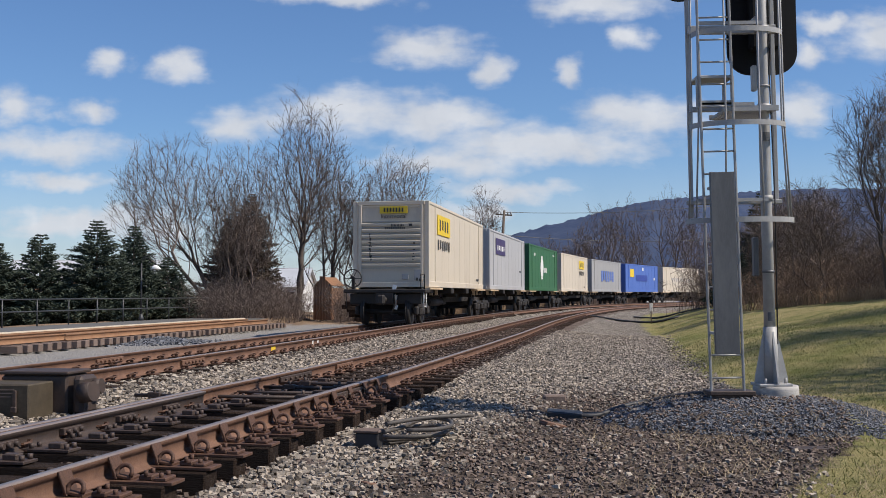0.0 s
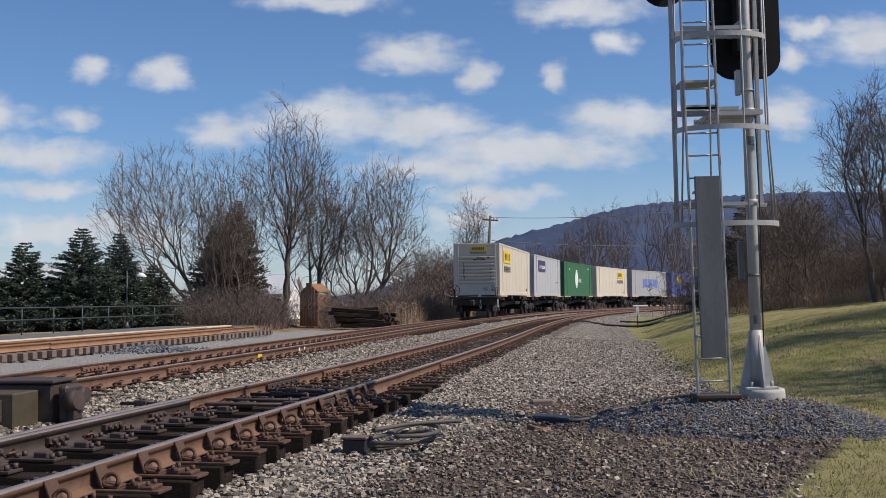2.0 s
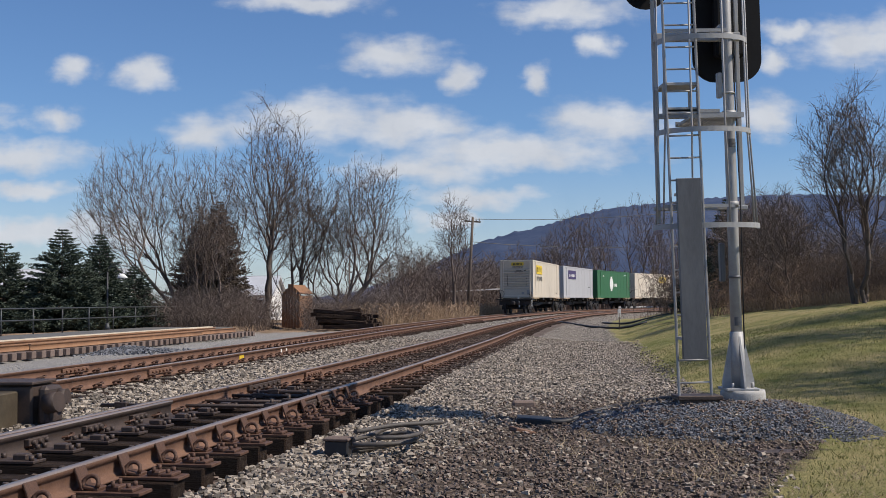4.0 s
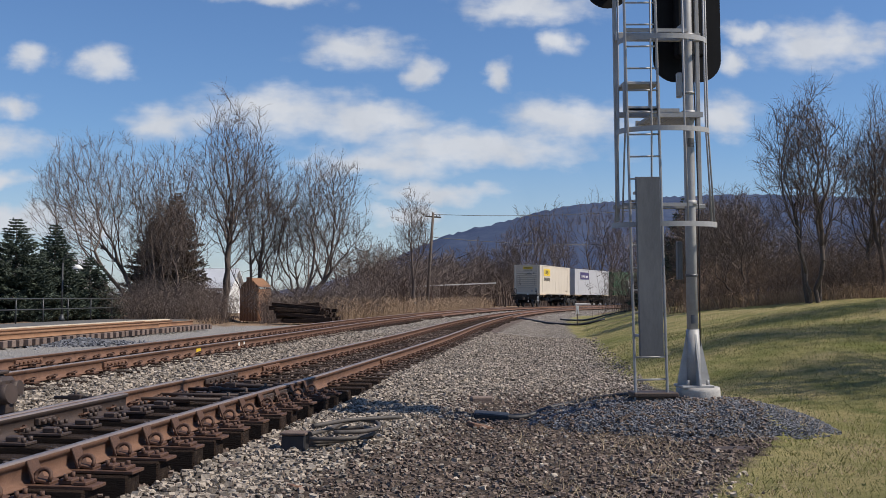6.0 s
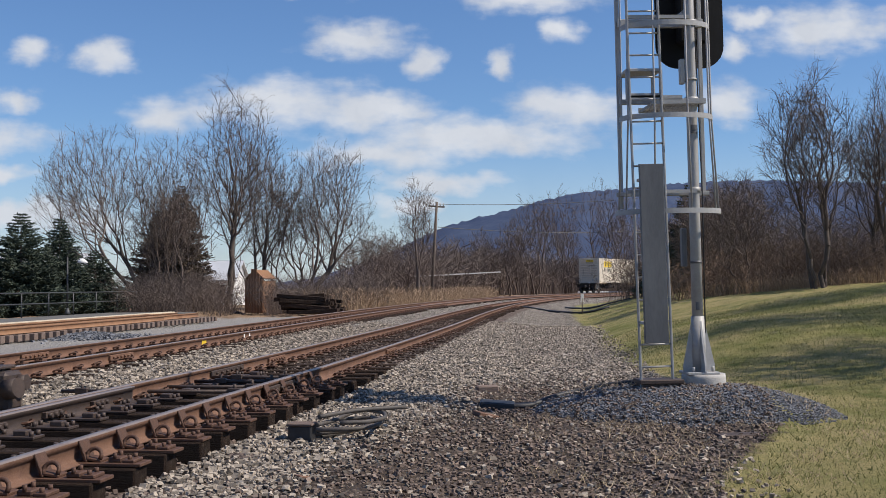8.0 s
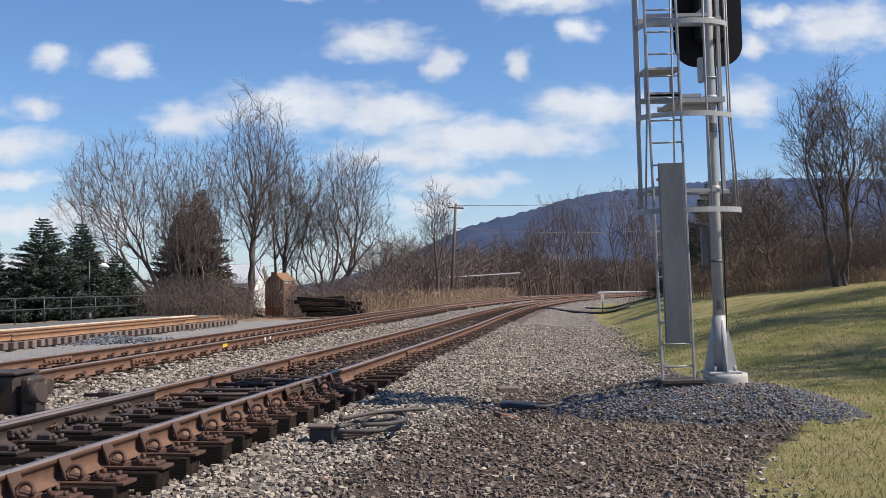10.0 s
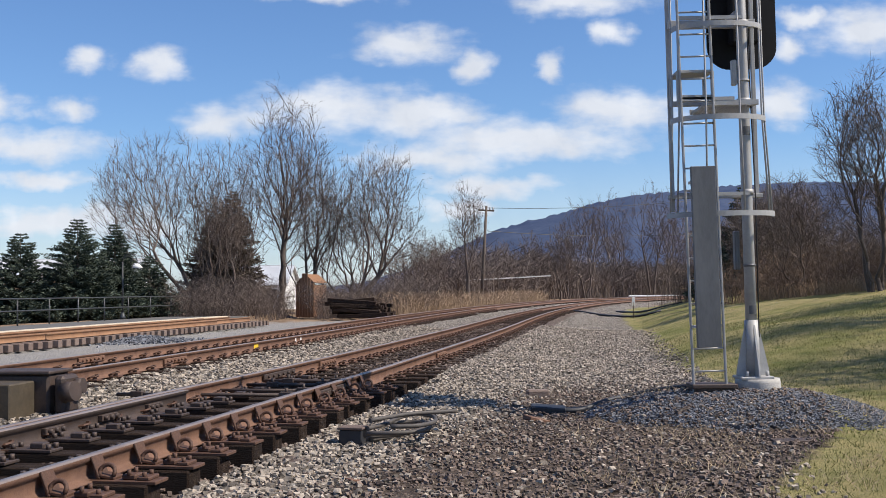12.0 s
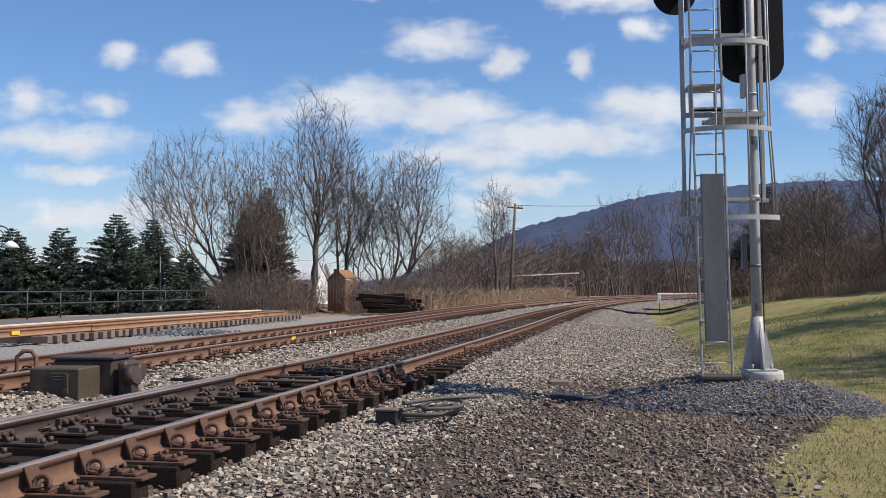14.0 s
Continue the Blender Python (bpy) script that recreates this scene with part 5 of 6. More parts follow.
# brush
X, Y = band(6000, [(15.2, 62), (18, 60), (24, 56), (34, 50), (46, 46)], 3.5, 201)
tufts("thicket_bend", X, Y, 3.6, 0.03, 0.26, 9, TWIG, "dense leafless thicket above the bend", "thicket", 202)
X, Y = band(4000, [(13.2, 47), (16, 42), (20, 38.5), (26, 35), (34, 33)], 2.2, 203)
tufts("thicket_lawn", X, Y, 1.9, 0.022, 0.3, 8, BRUSH, "tangled dry brush along the lawn's top", "thicket", 204)
X, Y = band(4200, [(13.6, 45), (16, 40), (20, 36.8), (27, 33)], 0.9, 205)
tufts("lawn_edge_grass", X, Y, 0.6, 0.03, 0.35, 3, REED, "dry tall grass along the lawn's edge", "grass", 206)
X, Y = band(4200, [(-13.8, 59), (-11, 58), (-7, 59), (-2.5, 60), (-0.5, 64)], 2.6, 207)
open_ = (np.abs(X + 6.9) > 0.9) | (Y > 60.5)
X, Y = X[open_], Y[open_]
tufts("thicket_shed", X, Y, 2.1, 0.018, 0.42, 9, TWIG, "leafless undergrowth round the small shed", "thicket", 208)
X, Y = band(8000, [(-2.6, 58.0), (-0.5, 60), (1.2, 66), (4.2, 76), (7.6, 90), (11, 104)], 2.6, 209)
tufts("reeds", X, Y, 1.35, 0.04, 0.16, 3, REED, "tall tan reed grass behind the far track", "grass", 210)
X, Y = band(7000, [(-3, 108), (2, 112), (8, 128), (20, 156), (32, 178), (50, 208), (85, 250)], 7, 211)
tufts("far_wood", X, Y, 5.8, 0.11, 0.2, 8, TWIG, "grey leafless woodland beyond the bend", "woodland", 212)
X, Y = band(5000, [(-90, 100), (-45, 84), (-26, 68), (-19, 62)], 4, 213)
tufts("thicket_yard", X, Y, 2.6, 0.07, 0.25, 7, BRUSH, "brown brush behind the spruces", "thicket", 214)

for x, y, h, r, sd in ((-24.6, 53, 4.7, 1.9, 1), (-22.2, 52, 4.7, 1.9, 2), (-20.1, 53, 4.75, 1.9, 3), (-17.6, 54, 5.35, 1.95, 4), (-16.3, 56, 5.15, 1.6, 5), (-14.9, 57.5, 3.5, 1.4, 7), (-27.2, 55, 4.6, 2.0, 8)):
    spruce(x, y, h, r, sd, "dense dark green spruce behind the platform fence")
BROWNED = material("browned_needles", (0.04, 0.034, 0.024), (0.17, 0.125, 0.09), 0.7, 0.9, 0, 0, 6, island=0.6)
spruce(-12.5, 62.6, 6.3, 1.6, 15, "tall brownish evergreen among leafless trees", BROWNED)
spruce(-11.2, 62.0, 7.4, 1.8, 16, "tall brownish evergreen among leafless trees", BROWNED)


# ---------------------------------------------------------------- mountain
def mountain():
    m = bpy.data.materials.new("hazy_wooded_ridge")
    m.use_nodes = True
    nt = m.node_tree
    p = nt.nodes["Principled BSDF"]
    p.inputs["Roughness"].default_value = 1.0
    p.inputs["Specular IOR Level"].default_value = 0.0
    co = nt.nodes.new("ShaderNodeTexCoord")
    a = node(nt, "ShaderNodeTexNoise", Scale=0.009, Detail=8.0, Roughness=0.7)
    b = node(nt, "ShaderNodeTexNoise", Scale=0.08, Detail=4.0)
    for n in (a, b):
        nt.links.new(co.outputs["Object"], n.inputs["Vector"])
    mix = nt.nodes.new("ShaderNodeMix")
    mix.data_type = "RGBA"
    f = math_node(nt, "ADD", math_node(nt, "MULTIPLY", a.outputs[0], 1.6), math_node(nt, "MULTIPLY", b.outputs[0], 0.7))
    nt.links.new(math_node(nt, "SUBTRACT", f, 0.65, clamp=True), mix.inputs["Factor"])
    # distance haze is put into these two blue base colours
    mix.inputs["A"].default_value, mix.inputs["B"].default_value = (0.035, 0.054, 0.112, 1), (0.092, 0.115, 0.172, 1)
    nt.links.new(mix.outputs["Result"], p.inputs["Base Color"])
    ru = [-0.30, -0.12, -0.058, -0.001, 0.034, 0.068, 0.114, 0.160, 0.194, 0.274, 0.354, 0.44, 0.60, 0.9]
    rv = [0.001, 0.002, 0.009, 0.026, 0.043, 0.058, 0.0695, 0.082, 0.089, 0.097, 0.1005, 0.1005, 0.092, 0.06]
    D = 2600.0
    us = np.linspace(-0.30, 0.9, 300)
    crest = np.interp(us, ru, rv)
    rows = []
    for k in range(15):
        f = k / 14
        if f <= 0.8:
            g = f / 0.8
            depth, hh = D * (0.55 + 0.45 * g), g ** 0.9
        else:
            g = (f - 0.8) / 0.2
            depth, hh = D * (1 + 0.3 * g), 1 - g
        zz = []
        for i, u in enumerate(us):
            nz = noise.noise(Vector((u * 14, depth * 0.003, 0.3))) * 0.35 + noise.noise(Vector((u * 60, depth * 0.008, 1.3))) * 0.12
            top = crest[i] * D
            zz.append(top * hh * (1 + nz * (1 - hh) * 1.2) + (noise.noise(Vector((u * 900, 0, 5))) * 4 + noise.noise(Vector((u * 250, 0, 8))) * 5 if hh > 0.98 else 0))
        rows.append(np.stack([us * depth, np.full(len(us), depth), np.array(zz)], -1))
    V = np.array(rows)
    idx = np.arange(15 * 300).reshape(15, 300)
    F = np.stack([idx[:-1, :-1], idx[:-1, 1:], idx[1:, 1:], idx[1:, :-1]], -1).reshape(-1, 4)
    tagged(new("mountain_backdrop", raw("mountain_backdrop", V.reshape(-1, 3), F, m, True)), "long wooded mountain ridge far behind, haze put into its blue-grey colour", "mountain", kind="structure")


mountain()


# ---------------------------------------------------------------- yard beyond the far track
def spare_panel():
    """A made-up length of track with bright rusty rails, laid aside in the yard."""
    t = thing("spare_track_panel", "spare track panel with orange rusted rails on grey timber ties", "track panel")
    o, z = -12.35, 0.02
    s0, s1 = s_of_y(25.0, o), s_of_y(45.5, o)
    for side, a, b in ((0.755, s0 - 0.3, s1 + 0.5), (-0.755, s0 + 0.2, s1 - 1.0), (1.02, s0 + 4, s1 - 4), (-0.42, s0 + 1.5, s1 + 1.2)):
        bm = bmesh.new()
        sweep_rail(bm, a, b, o + side, z + 0.01, 0, 2.0)
        part("rail", bm, RUSTLIGHT, t, "orange rusted rail")
    s = s0 + 1.4
    rng = random.Random(4)
    while s < s1 + 1.6:
        piece("tie", SHARED["greytie"], t, Matrix.Translation(line(s, o + rng.uniform(-0.03, 0.03), z)) @ pose(0, 0, 0, 0, 0, -heading(s)))
        s += 0.47
    bm = bmesh.new()
    p = line(s0 + 0.6, o + 0.80, 0)
    box(bm, (p.x, p.y, z + 0.11), (0.03, 0.35, 0.10), rz=-heading(s0))
    part("paint_mark", bm, YELLOW, t, "yellow paint mark")


spare_panel()


def long_box(bm, s0, s1, o, w, z0, z1, step=3.0):
    n = max(2, int((s1 - s0) / step) + 1)
    rings = []
    for s in np.linspace(s0, s1, n):
        rings.append([bm.verts.new(line(s, o + a, b)) for a, b in ((-w / 2, z0), (w / 2, z0), (w / 2, z1), (-w / 2, z1))])
    for a, b in zip(rings, rings[1:]):
        for k in range(4):
            bm.faces.new((a[k], a[(k + 1) % 4], b[(k + 1) % 4], b[k]))
    bm.faces.new(rings[0])
    bm.faces.new(rings[-1][::-1])
    return bm


bm = bmesh.new()
long_box(bm, s_of_y(18, -15), s_of_y(52, -15), -14.9, 0.30, -0.4, 0.14)
solo("platform_edge", bm, CURB, "pale tan concrete platform edge behind the spare track", "platform", kind="structure")
bm = bmesh.new()
long_box(bm, s_of_y(18, -17), s_of_y(56, -17), -17.4, 4.6, -0.4, 0.03)
solo("platform", bm, ASPHALT, "dark asphalt station platform", "platform", kind="structure")


def fence():
    t = thing("platform_fence", "black iron two-rail fence along the platform", "fence")
    o = -19.4
    s0, s1 = s_of_y(26, o), s_of_y(60, o)
    s = s0
    while s <= s1:
        bm = bmesh.new()
        p = line(s, o, 0)
        tube(bm, [(p.x, p.y, -0.1), (p.x, p.y, 1.12)], 0.03, 8)
        part("post", bm, FENCEP, t)
        s += 2.35
    for z in (0.62, 1.10):
        bm = bmesh.new()
        tube(bm, [line(q, o, z) for q in np.linspace(s0, s1, 16)], 0.028, 8)
        part("rail", bm, FENCEP, t)


fence()


def platform_lamp(x, y):
    t = thing("platform_lamp", "dark platform lamp post with a curled arm and white shade", "lamp post", pose(x, y, 0.06), group="platform lamps")
    bm = bmesh.new()
    tube(bm, [(0, 0, 0), (0, 0, 0.12), (0, 0, 0.3)], 0.16, 10, 0.07)
    tube(bm, [(0, 0, 0.3), (0, 0, 2.75)], 0.05, 8, 0.035)
    part("post", bm, FENCEP, t)
    bm = bmesh.new()
    tube(bm, [(0.35 - 0.35 * math.cos(a), 0, 2.75 + 0.38 * math.sin(a)) for a in np.linspace(0, math.pi * 0.93, 12)] + [(0.70, 0, 2.62)], 0.022, 6)
    tube(bm, [(0.33 + (0.26 - 0.02 * k) * math.cos(2.9 - 0.45 * k), 0, 2.82 + (0.24 - 0.02 * k) * math.sin(2.9 - 0.45 * k)) for k in range(11)], 0.016, 6)
    part("arm", bm, FENCEP, t, "curled iron arm")
    bm = bmesh.new()
    tube(bm, [(0.70, 0, 2.66), (0.70, 0, 2.58), (0.70, 0, 2.45)], 0.05, 14, 0.27)
    part("shade", bm, WHITE, t, "white conical shade")
    return t


L1 = platform_lamp(-14.55, 31.9)
platform_lamp(-14.65, 51.6)
bm = bmesh.new()
box(bm, (0, 0, 1.98), (0.30, 0.02, 0.10), bev=0.004)
box(bm, (0.02, 0, 2.10), (0.20, 0.02, 0.18), bev=0.004)
part("notice", bm, material("faded_red_sign", (0.45, 0.08, 0.06), (0.6, 0.25, 0.2), 5, 0.6, 0.1), L1, "faded red and pink notice")


def timber_pile():
    t = thing("timber_pile", "heap of old black railway timbers beside the reeds", "timber pile", pose(-3.3, 54.6, -0.12, 0, 0, -12))
    rng = random.Random(6)
    for k in range(26):
        r = k // 8
        bm = bmesh.new()
        box(bm, (0, 0, 0), (2.6, 0.23, 0.2), bev=0.015)
        ob = part("timber", bm, TIE, t)
        ob.matrix_basis = pose(rng.uniform(-0.25, 0.25) + (0.25 if r == 0 else -0.1 * r), (k % 8) * 0.27 - 0.9 + r * 0.12, 0.12 + r * 0.24 + rng.uniform(0, 0.05), rng.uniform(-4, 4), rng.uniform(-5, 5), rng.uniform(-9, 9))


timber_pile()


def shed():
    """What is left of a narrow board shed: a gabled front and its side walls."""
    t = thing("small_shed", "narrow weathered orange-brown board shed among the brush", "shed", pose(-6.85, 60.4, -0.15, 0, 0, -20))
    for k in range(6):
        bm = bmesh.new()
        hh = 1.9 + 0.28 * min(k, 5 - k)
        box(bm, (-0.45 + k * 0.18, 0, hh / 2), (0.17, 0.05, hh), bev=0.005)
        part("board", bm, ORANGEWOOD, t)
    for x in (-0.55, 0.55):
        bm = bmesh.new()
        box(bm, (x, 0.8, 0.9), (0.05, 1.6, 1.8))
        part("side_wall", bm, ORANGEWOOD, t)
    for sx in (-1, 1):
        bm = bmesh.new()
        box(bm, (sx * 0.28, 0.88, 2.16), (0.74, 1.66, 0.04), ry=sx * 42)
        part("roof", bm, ORANGEWOOD, t)


shed()


def house(x, y, w, d, h, rz, label):
    t = thing("house", label, "house", pose(x, y, -0.3, 0, 0, rz))
    bm = bmesh.new()
    box(bm, (0, 0, h / 2), (w, d, h))
    part("wall", bm, WHITE, t)
    for sy in (-1, 1):
        bm = bmesh.new()
        box(bm, (0, sy * d * 0.27, h + d * 0.16), (w + 0.6, d * 0.66, 0.12), rx=-sy * 31)
        part("roof", bm, ROOFWHITE, t, "pale metal roof")
    for k in range(3):
        bm = bmesh.new()
        box(bm, (-w * 0.3 + k * w * 0.3, -d / 2 - 0.02, h * 0.55), (0.9, 0.06, 1.2), bev=0.01)
        part("window", bm, BLACK, t, "dark window")
    for sx in (-1, 1):
        bm = bmesh.new()
        vs = [bm.verts.new(q) for q in ((sx * w / 2, -d / 2, h), (sx * w / 2, d / 2, h), (sx * w / 2, 0, h + d * 0.31))]
        ws = [bm.verts.new((q.co.x - sx * 0.15, q.co.y, q.co.z)) for q in vs]
        bm.faces.new(vs)
        bm.faces.new(ws)
        for k in range(3):
            bm.faces.new((vs[k], vs[(k + 1) % 3], ws[(k + 1) % 3], ws[k]))
        part("gable", bm, WHITE, t)


house(-14.3, 92.0, 5.5, 5.0, 2.2, -6, "low white house with a pale roof behind the trees")
house(-30.0, 90.0, 12.0, 7.0, 2.2, 4, "long low white building behind the spruces")


def utility_pole():
    t = thing("utility_pole", "leaning grey timber utility pole with a cross arm", "utility pole", pose(4.4, 85, -0.2))
    bm = bmesh.new()
    tube(bm, [(0, 0, 0), (0.27, 0, 4.2), (0.52, 0, 8.2)], 0.14, 10, 0.10)
    part("post", bm, WOODPOLE, t)
    bm = bmesh.new()
    box(bm, (0.5, 0, 7.85), (1.3, 0.1, 0.12), ry=4)
    part("cross_arm", bm, WOODPOLE, t)
    for x in (-0.05, 0.25, 0.8, 1.05):
        bm = bmesh.new()
        tube(bm, [(x, 0, 7.9), (x, 0, 8.1)], 0.05, 6)
        part("insulator", bm, GALV, t)
    for z0, x1, y1, z1, sag in ((8.05, 30, 92, 10.5, 0.7), (6.2, 32, 95, 7.6, 0.9)):
        bm = bmesh.new()
        pts = []
        for f in np.linspace(0, 1, 14):
            pts.append((0.6 + (x1 - 0.6) * f, (y1 - 85) * f, z0 + (z1 - z0) * f - sag * 4 * f * (1 - f)))
        tube(bm, pts, 0.022, 5)
        part("wire", bm, BLACKHOSE, t, "thin sagging wire")


utility_pole()


def guard_rail(name, pts, label):
    t = thing(name, label, "guard rail")
    P = [Vector(p) for p in pts]
    bm = bmesh.new()
    strap(bm, P, 0.13, 0.08)
    part("beam", bm, GALV, t)
    for a, b in zip(P, P[1:]):
        n = max(1, int((b - a).length / 4))
        for k in range(n):
            q = a + (b - a) * (k / n)
            bm = bmesh.new()
            box(bm, (q.x, q.y, (q.z - 0.5) / 2), (0.12, 0.12, q.z + 0.3))
            part("post", bm, WOODPOLE, t)


guard_rail("guard_rail", [(4, 112, 2.3), (8, 115, 2.5), (14, 119, 2.8)], "pale road guard rail beyond the reeds")

# white barrier and marker post by the bend
bm = bmesh.new()
zb = float(ground_z(np.array([31.0]), np.array([143.0]))[0])
box(bm, (31.0, 143.0, zb + 0.27), (7.2, 0.5, 0.6), rz=-8, bev=0.08)
solo("concrete_barrier", bm, WHITE, "low white concrete barrier beyond the bend", "barrier")
mp = thing("marker_post", "thin marker post with a white cap beside the lawn", "marker post", pose(10.6, 54.2, float(ground_z(np.array([10.6]), np.array([54.2]))[0])))
bm = bmesh.new()
tube(bm, [(0, 0, -0.1), (0, 0, 0.85)], 0.03, 8)
part("post", bm, WOODPOLE, mp)
bm = bmesh.new()
box(bm, (0, 0, 0.85), (0.16, 0.05, 0.42), bev=0.01)
part("cap", bm, WHITE, mp, "white painted cap")


def laid_hose(name, pts, r, mat, label, lift=0.0, n=8):
    bm = bmesh.new()
    P = []
    for i in range(len(pts) - 1):
        a, b = pts[i], pts[i + 1]
        for f in np.linspace(0, 1, 5)[:-1]:
            P.append((a[0] + (b[0] - a[0]) * f, a[1] + (b[1] - a[1]) * f))
    P.append(pts[-1][:2])
    Q = [(x, y, float(ground_z(np.array([x]), np.array([y]))[0]) + r * 0.6 + lift) for x, y in P]
    for _ in range(2):
        Q = [Q[0]] + [tuple((np.array(Q[i - 1]) + 2 * np.array(Q[i]) + np.array(Q[i + 1])) / 4) for i in range(1, len(Q) - 1)] + [Q[-1]]
    tube(bm, Q, r, n)
    return solo(name, bm, mat, label, "hose")


laid_hose("drain_hose", [(8.6, 62), (9.6, 58), (10.6, 55.5), (12.2, 55)], 0.06, BLACKHOSE, "black drain hose lying across the far ballast")
laid_hose("drain_hose", [(12.2, 68), (13.2, 63), (14.8, 61)], 0.06, BLACKHOSE, "black drain hose lying across the far ballast")
# two black cables that also draw the mast's shadow line on the mound
laid_hose("shadow_cable", [(1.45, 12.7), (1.8, 12.65), (2.15, 12.9), (2.5, 13.1), (3.0, 12.9), (3.3, 12.5)], 0.035, BLACKHOSE, "black cable lying over the gravel mound, darkening the mast's shadow line", 0.02)
laid_hose("shadow_cable", [(1.5, 12.8), (1.85, 12.85), (2.2, 13.15), (2.6, 13.25), (3.1, 13.0)], 0.03, BLACKHOSE, "black cable lying over the gravel mound, darkening the mast's shadow line", 0.02)


# ---------------------------------------------------------------- switch gear by the near track
def switch_machine():
    t = thing("switch_machine", "brown iron switch machine with a lidded box and conduit", "switch machine", pose(-4.46, 11.1, -0.04, 0, 0, -8) @ Matrix.Scale(1.2, 4))
    bm = bmesh.new()
    box(bm, (0, 0, 0.17), (0.50, 0.42, 0.32), bev=0.012)
    part("motor_box", bm, IRONBOX, t, "olive brown iron box")
    bm = bmesh.new()
    box(bm, (0.06, 0.42, 0.20), (0.62, 0.40, 0.36), bev=0.02)
    box(bm, (0.06, 0.42, 0.395), (0.66, 0.44, 0.03), bev=0.008)
    part("gear_case", bm, DARKSTEEL, t, "dark gear case with a flat lid")
    bm = bmesh.new()
    box(bm, (0.47, 0.36, 0.20), (0.10, 0.3, 0.34), bev=0.03)
    tube(bm, [(0.5, 0.24, 0.22), (0.62, 0.22, 0.24)], 0.09, 12)
    tube(bm, [(0.5, 0.42, 0.26), (0.60, 0.42, 0.27)], 0.07, 12)
    part("crank_end", bm, DARKSTEEL, t)
    bm = bmesh.new()
    box(bm, (0.13, -0.22, 0.20), (0.03, 0.025, 0.16), rx=0, bev=0.004)
    box(bm, (0.13, -0.235, 0.12), (0.05, 0.03, 0.05), bev=0.006)
    part("latch", bm, DARKSTEEL, t)
    bm = bmesh.new()
    for k in range(3):
        box(bm, (0.04, -0.214, 0.285 - 0.03 * k), (0.16 - 0.03 * k, 0.006, 0.008))
    tagged(part("plate_bars", bm, TIEGREY, t, "worn pale stencil bars"), kind="stuff")
    bm = bmesh.new()
    tube(bm, [(-0.25, -0.12, 0.10), (-0.36, -0.16, 0.06), (-0.5, -0.18, 0.05), (-0.66, -0.16, 0.07)], 0.045, 8)
    part("conduit", bm, HOSE, t, "bent grey conduit")
    bm = bmesh.new()
    box(bm, (0.1, 0.25, -0.03), (1.2, 1.1, 0.10), bev=0.01)
    part("bed_plate", bm, TIE, t)
    h = thing("switch_lever", "rusty looped iron switch handle beside the switch machine", "switch lever", pose(-5.15, 11.6, 0.0, 0, 0, 10) @ Matrix.Scale(1.2, 4))
    bm = bmesh.new()
    tube(bm, [(0, 0, 0.0), (0, 0, 0.14), (-0.06, 0, 0.20), (-0.06, 0, 0.36), (0.0, 0, 0.42), (0.08, 0, 0.42), (0.12, 0, 0.36), (0.12, 0, 0.20), (0.05, 0, 0.14)], 0.022, 8)
    part("handle", bm, RUST, h)
    bm = bmesh.new()
    box(bm, (0, 0, 0.0), (0.34, 0.3, 0.10), bev=0.015)
    part("stand", bm, DARKSTEEL, h)


switch_machine()


def cable_box():
    t = thing("cable_box", "black track circuit box with pale lid on the ballast", "junction box", pose(-0.69, 9.95, -0.17, 0, 0, -14) @ Matrix.Scale(0.85, 4))
    bm = bmesh.new()
    box(bm, (0, 0, 0.08), (0.26, 0.20, 0.20), bev=0.012)
    part("body", bm, BLACKHOSE, t)
    bm = bmesh.new()
    box(bm, (0, 0, 0.195), (0.29, 0.23, 0.03), bev=0.008)
    part("lid", bm, TIEGREY, t, "weathered pale lid")
    rng = random.Random(2)
    loops = [[(-0.62, 10.15), (-0.4, 10.35), (-0.2, 10.7), (-0.02, 10.85)], [(-0.62, 10.12), (-0.35, 10.2), (-0.1, 10.55), (0.02, 11.0), (-0.2, 11.2), (-0.45, 11.1)],
             [(-0.62, 10.1), (-0.35, 10.02), (-0.12, 10.15), (-0.02, 10.5), (-0.12, 10.9)], [(-0.62, 10.18), (-0.45, 10.5), (-0.38, 10.9), (-0.2, 11.3), (0.05, 11.35)],
             [(-0.4, 9.95), (-0.15, 9.98), (0.02, 10.3), (0.0, 10.75), (-0.2, 11.0)], [(-0.60, 10.2), (-0.3, 10.6), (0.0, 10.75), (0.22, 10.9)]]
    for k, pts in enumerate(loops):
        laid_hose("cable_loop", [(a + 0.07, b - 0.30) for a, b in pts], 0.021, HOSE, "coiled grey cable lying beside the track", 0.03 + 0.035 * k)


cable_box()


def lump(name, x, y, s, rz, mat, label, cat, ry=0):
    bm = bmesh.new()
    box(bm, (0, 0, 0), s, bev=min(s) * 0.15)
    z = float(ground_z(np.array([x]), np.array([y]))[0])
    solo(name, bm, mat, label, cat, pose(x, y, z + s[2] * 0.35, 3, ry, rz))


lump("timber_block", 1.5, 14.4, (0.30, 0.14, 0.12), 5, TIEGREY, "short pale timber block lying on the ballast", "timber")
# the black pad stands in for the shadow of the signal's platform
lump("shadow_pad", 1.45, 12.75, (0.42, 0.26, 0.10), -6, BLACKHOSE, "black pad on the ballast in place of the signal platform's shadow", "pad", 4)
lump("rust_plate", 1.22, 11.9, (0.26, 0.18, 0.05), 24, RUST, "rusty brown steel plate on the stones", "plate", 14)
lump("rust_plate", -0.55, 7.9, (0.10, 0.08, 0.03), 40, RUST, "rusty brown steel plate on the stones", "plate", 10)
lump("flat_slab", 3.55, 10.3, (0.42, 0.16, 0.03), 4, DARKSTEEL, "flat dark slab half buried in earth", "slab", 0)
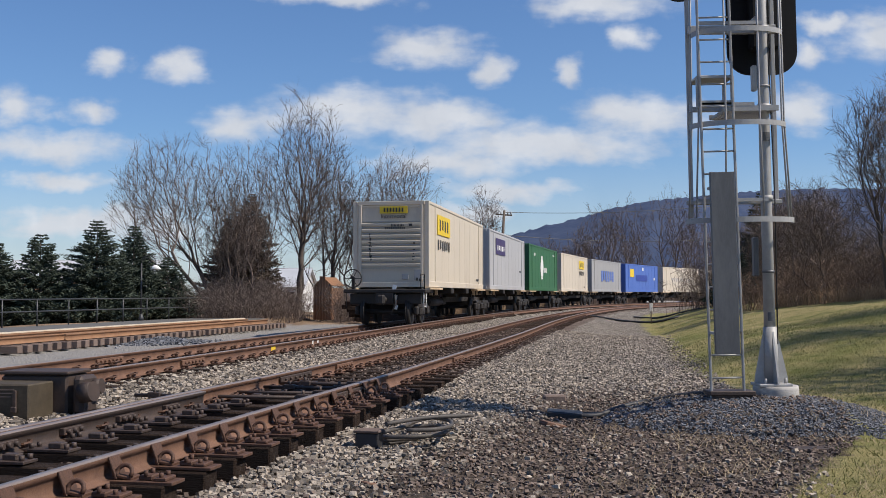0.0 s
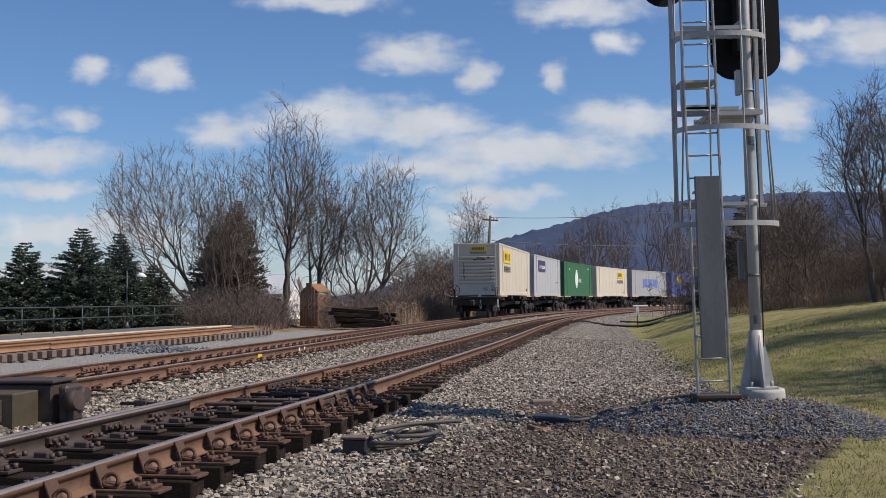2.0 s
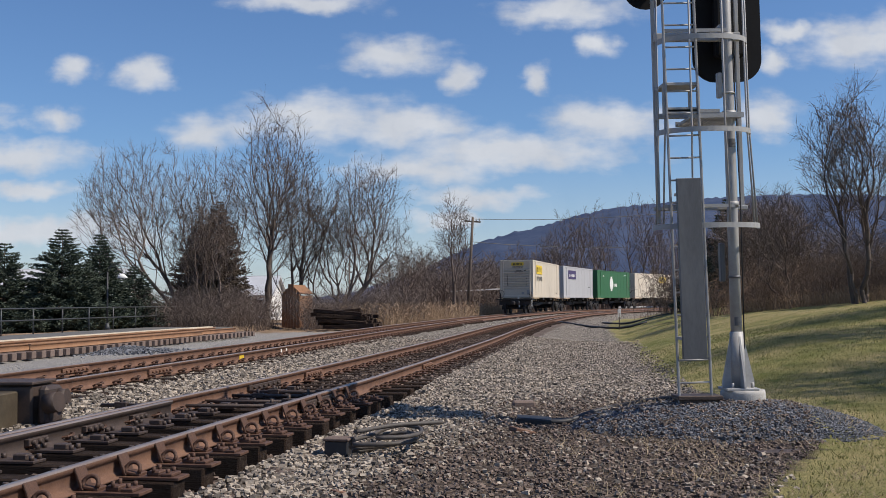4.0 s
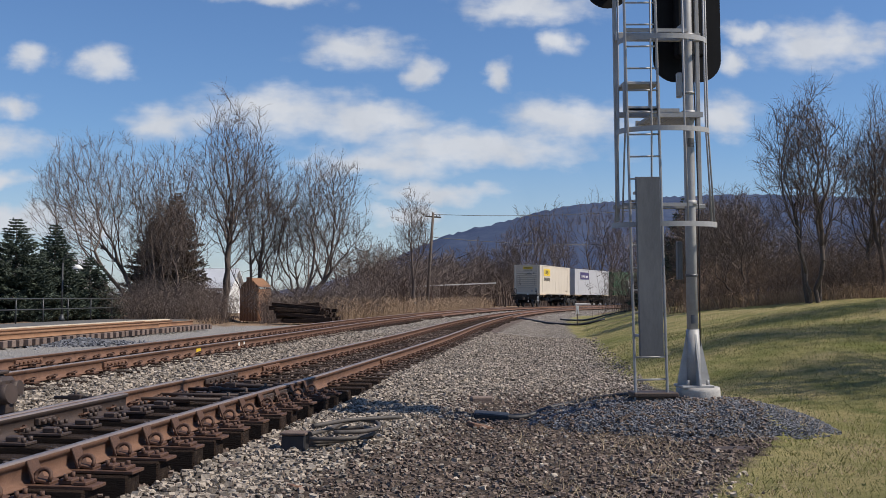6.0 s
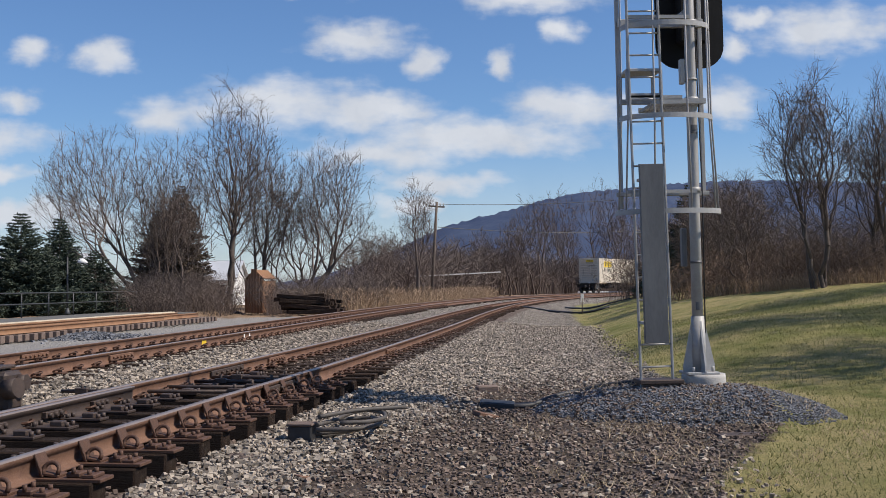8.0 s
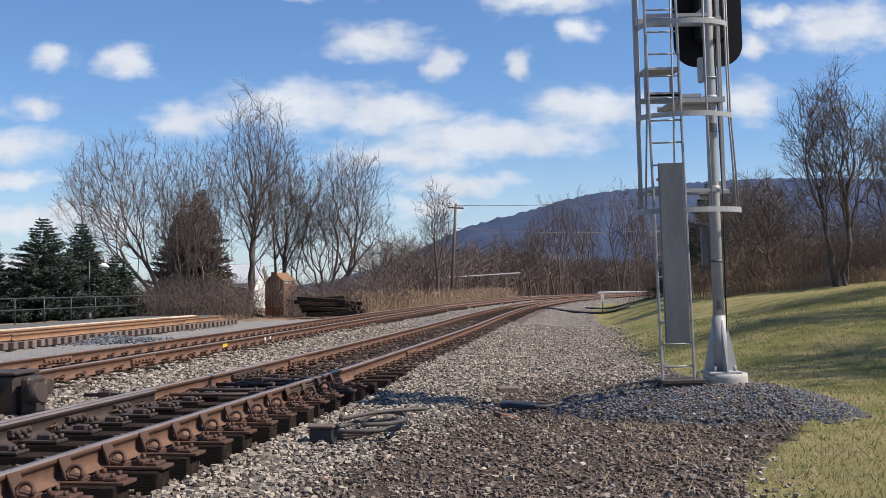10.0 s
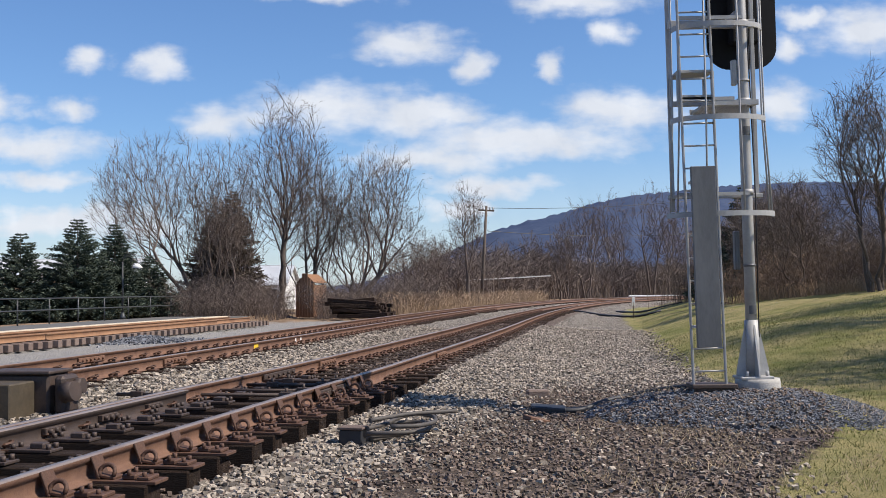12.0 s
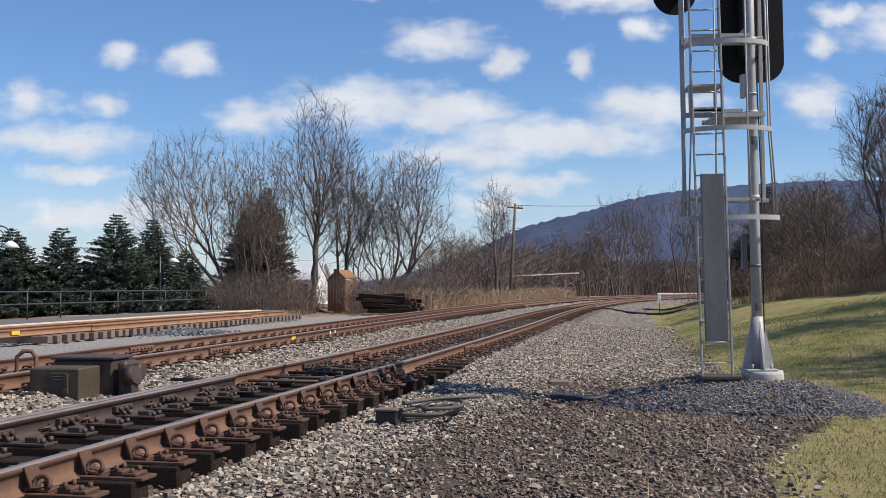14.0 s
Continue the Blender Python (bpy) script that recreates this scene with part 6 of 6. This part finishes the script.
# paint marks on the far track's rail
for yy, mt, w in ((21.2, YELLOW, 0.26), (23.9, WHITE, 0.10), (24.3, WHITE, 0.10)):
    s = s_of_y(yy, -GAP + 0.755)
    bm = bmesh.new()
    box(bm, (0.0, 0, 0.085), (0.03, w, 0.10))
    ob = part("paint_mark", bm, mt, FAR, "bright paint mark on the rail")
    ob.matrix_basis = Matrix.Translation(line(s, -GAP + 0.755, 0.10)) @ pose(0, 0, 0, 0, 0, -heading(s))

# grass
rng = np.random.default_rng(77)
n = 80000
X, Y = rng.uniform(2, 16, n), 5.5 + 24 * rng.uniform(0, 1, n) ** 1.4
S_, O_, lay_ = layers_at(X, Y)
mx, my, ma, mb, mh = MOUND
ok = (lay_["lawn"] > rng.uniform(0.3, 0.9, n)) & (np.abs(X) < Y * 0.47 + 0.5) & (((X - mx) / ma) ** 2 + ((Y - my) / mb) ** 2 > 1.0)
tufts("lawn_grass", X[ok], Y[ok], 0.085, 0.014, 0.5, 1, GRASSB, "short patchy spring lawn", "grass", 78)
n = 7000
X, Y = rng.uniform(0.5, 6, n), rng.uniform(6.0, 13.0, n)
S_, O_, lay_ = layers_at(X, Y)
clump = np.array([noise.noise(Vector((x * 1.3, y * 1.3, 0))) for x, y in zip(X, Y)])
ok = (O_ > 3.2) & (clump > 0.02)
tufts("dead_grass", X[ok], Y[ok], 0.13, 0.009, 1.0, 2, STRAW, "dead straw lying on the dark earth", "grass", 79)

rng = np.random.default_rng(90)
px_, py_ = rng.normal(-8.6, 0.7, 900), rng.normal(32.6, 0.9, 900)
scatter("gravel_heap", np.stack([px_, py_, ground_z(px_, py_) + 0.16 * np.exp(-((px_ + 8.6) ** 2 + ((py_ - 32.6) / 1.3) ** 2) * 1.6)], -1), 0.05, STONEBLUE, "small heap of blue-grey stones in the yard", 91)


# ---------------------------------------------------------------- movement
RUN_T = [0, 2, 3, 5.5, 6, 7, 8, 10, 12, 14]
RUN_S = [0.25, 24.04, 35.98, 65.13, 70.8, 82.35, 94.1, 117.5, 141.0, 164.5]


def car_pose(s, lift):
    a, b = line(s, -GAP), line(s + CL, -GAP)
    d = b - a
    return pose(a.x, a.y, 0.10 + RAIL_H + lift, 0, 0, -math.degrees(math.atan2(d.x, d.y)))


def motions():
    times = np.arange(0, 14.01, 1.0)
    for i, car, c in CARS:
        ss = [float(np.interp(t, RUN_T, RUN_S)) + i * PITCH for t in times]
        walk(car, [(float(t), car_pose(s, 0.0)) for t, s in zip(times, ss)])
        walk(c, [(float(t), car_pose(s, CB)) for t, s in zip(times, ss)])


motions()
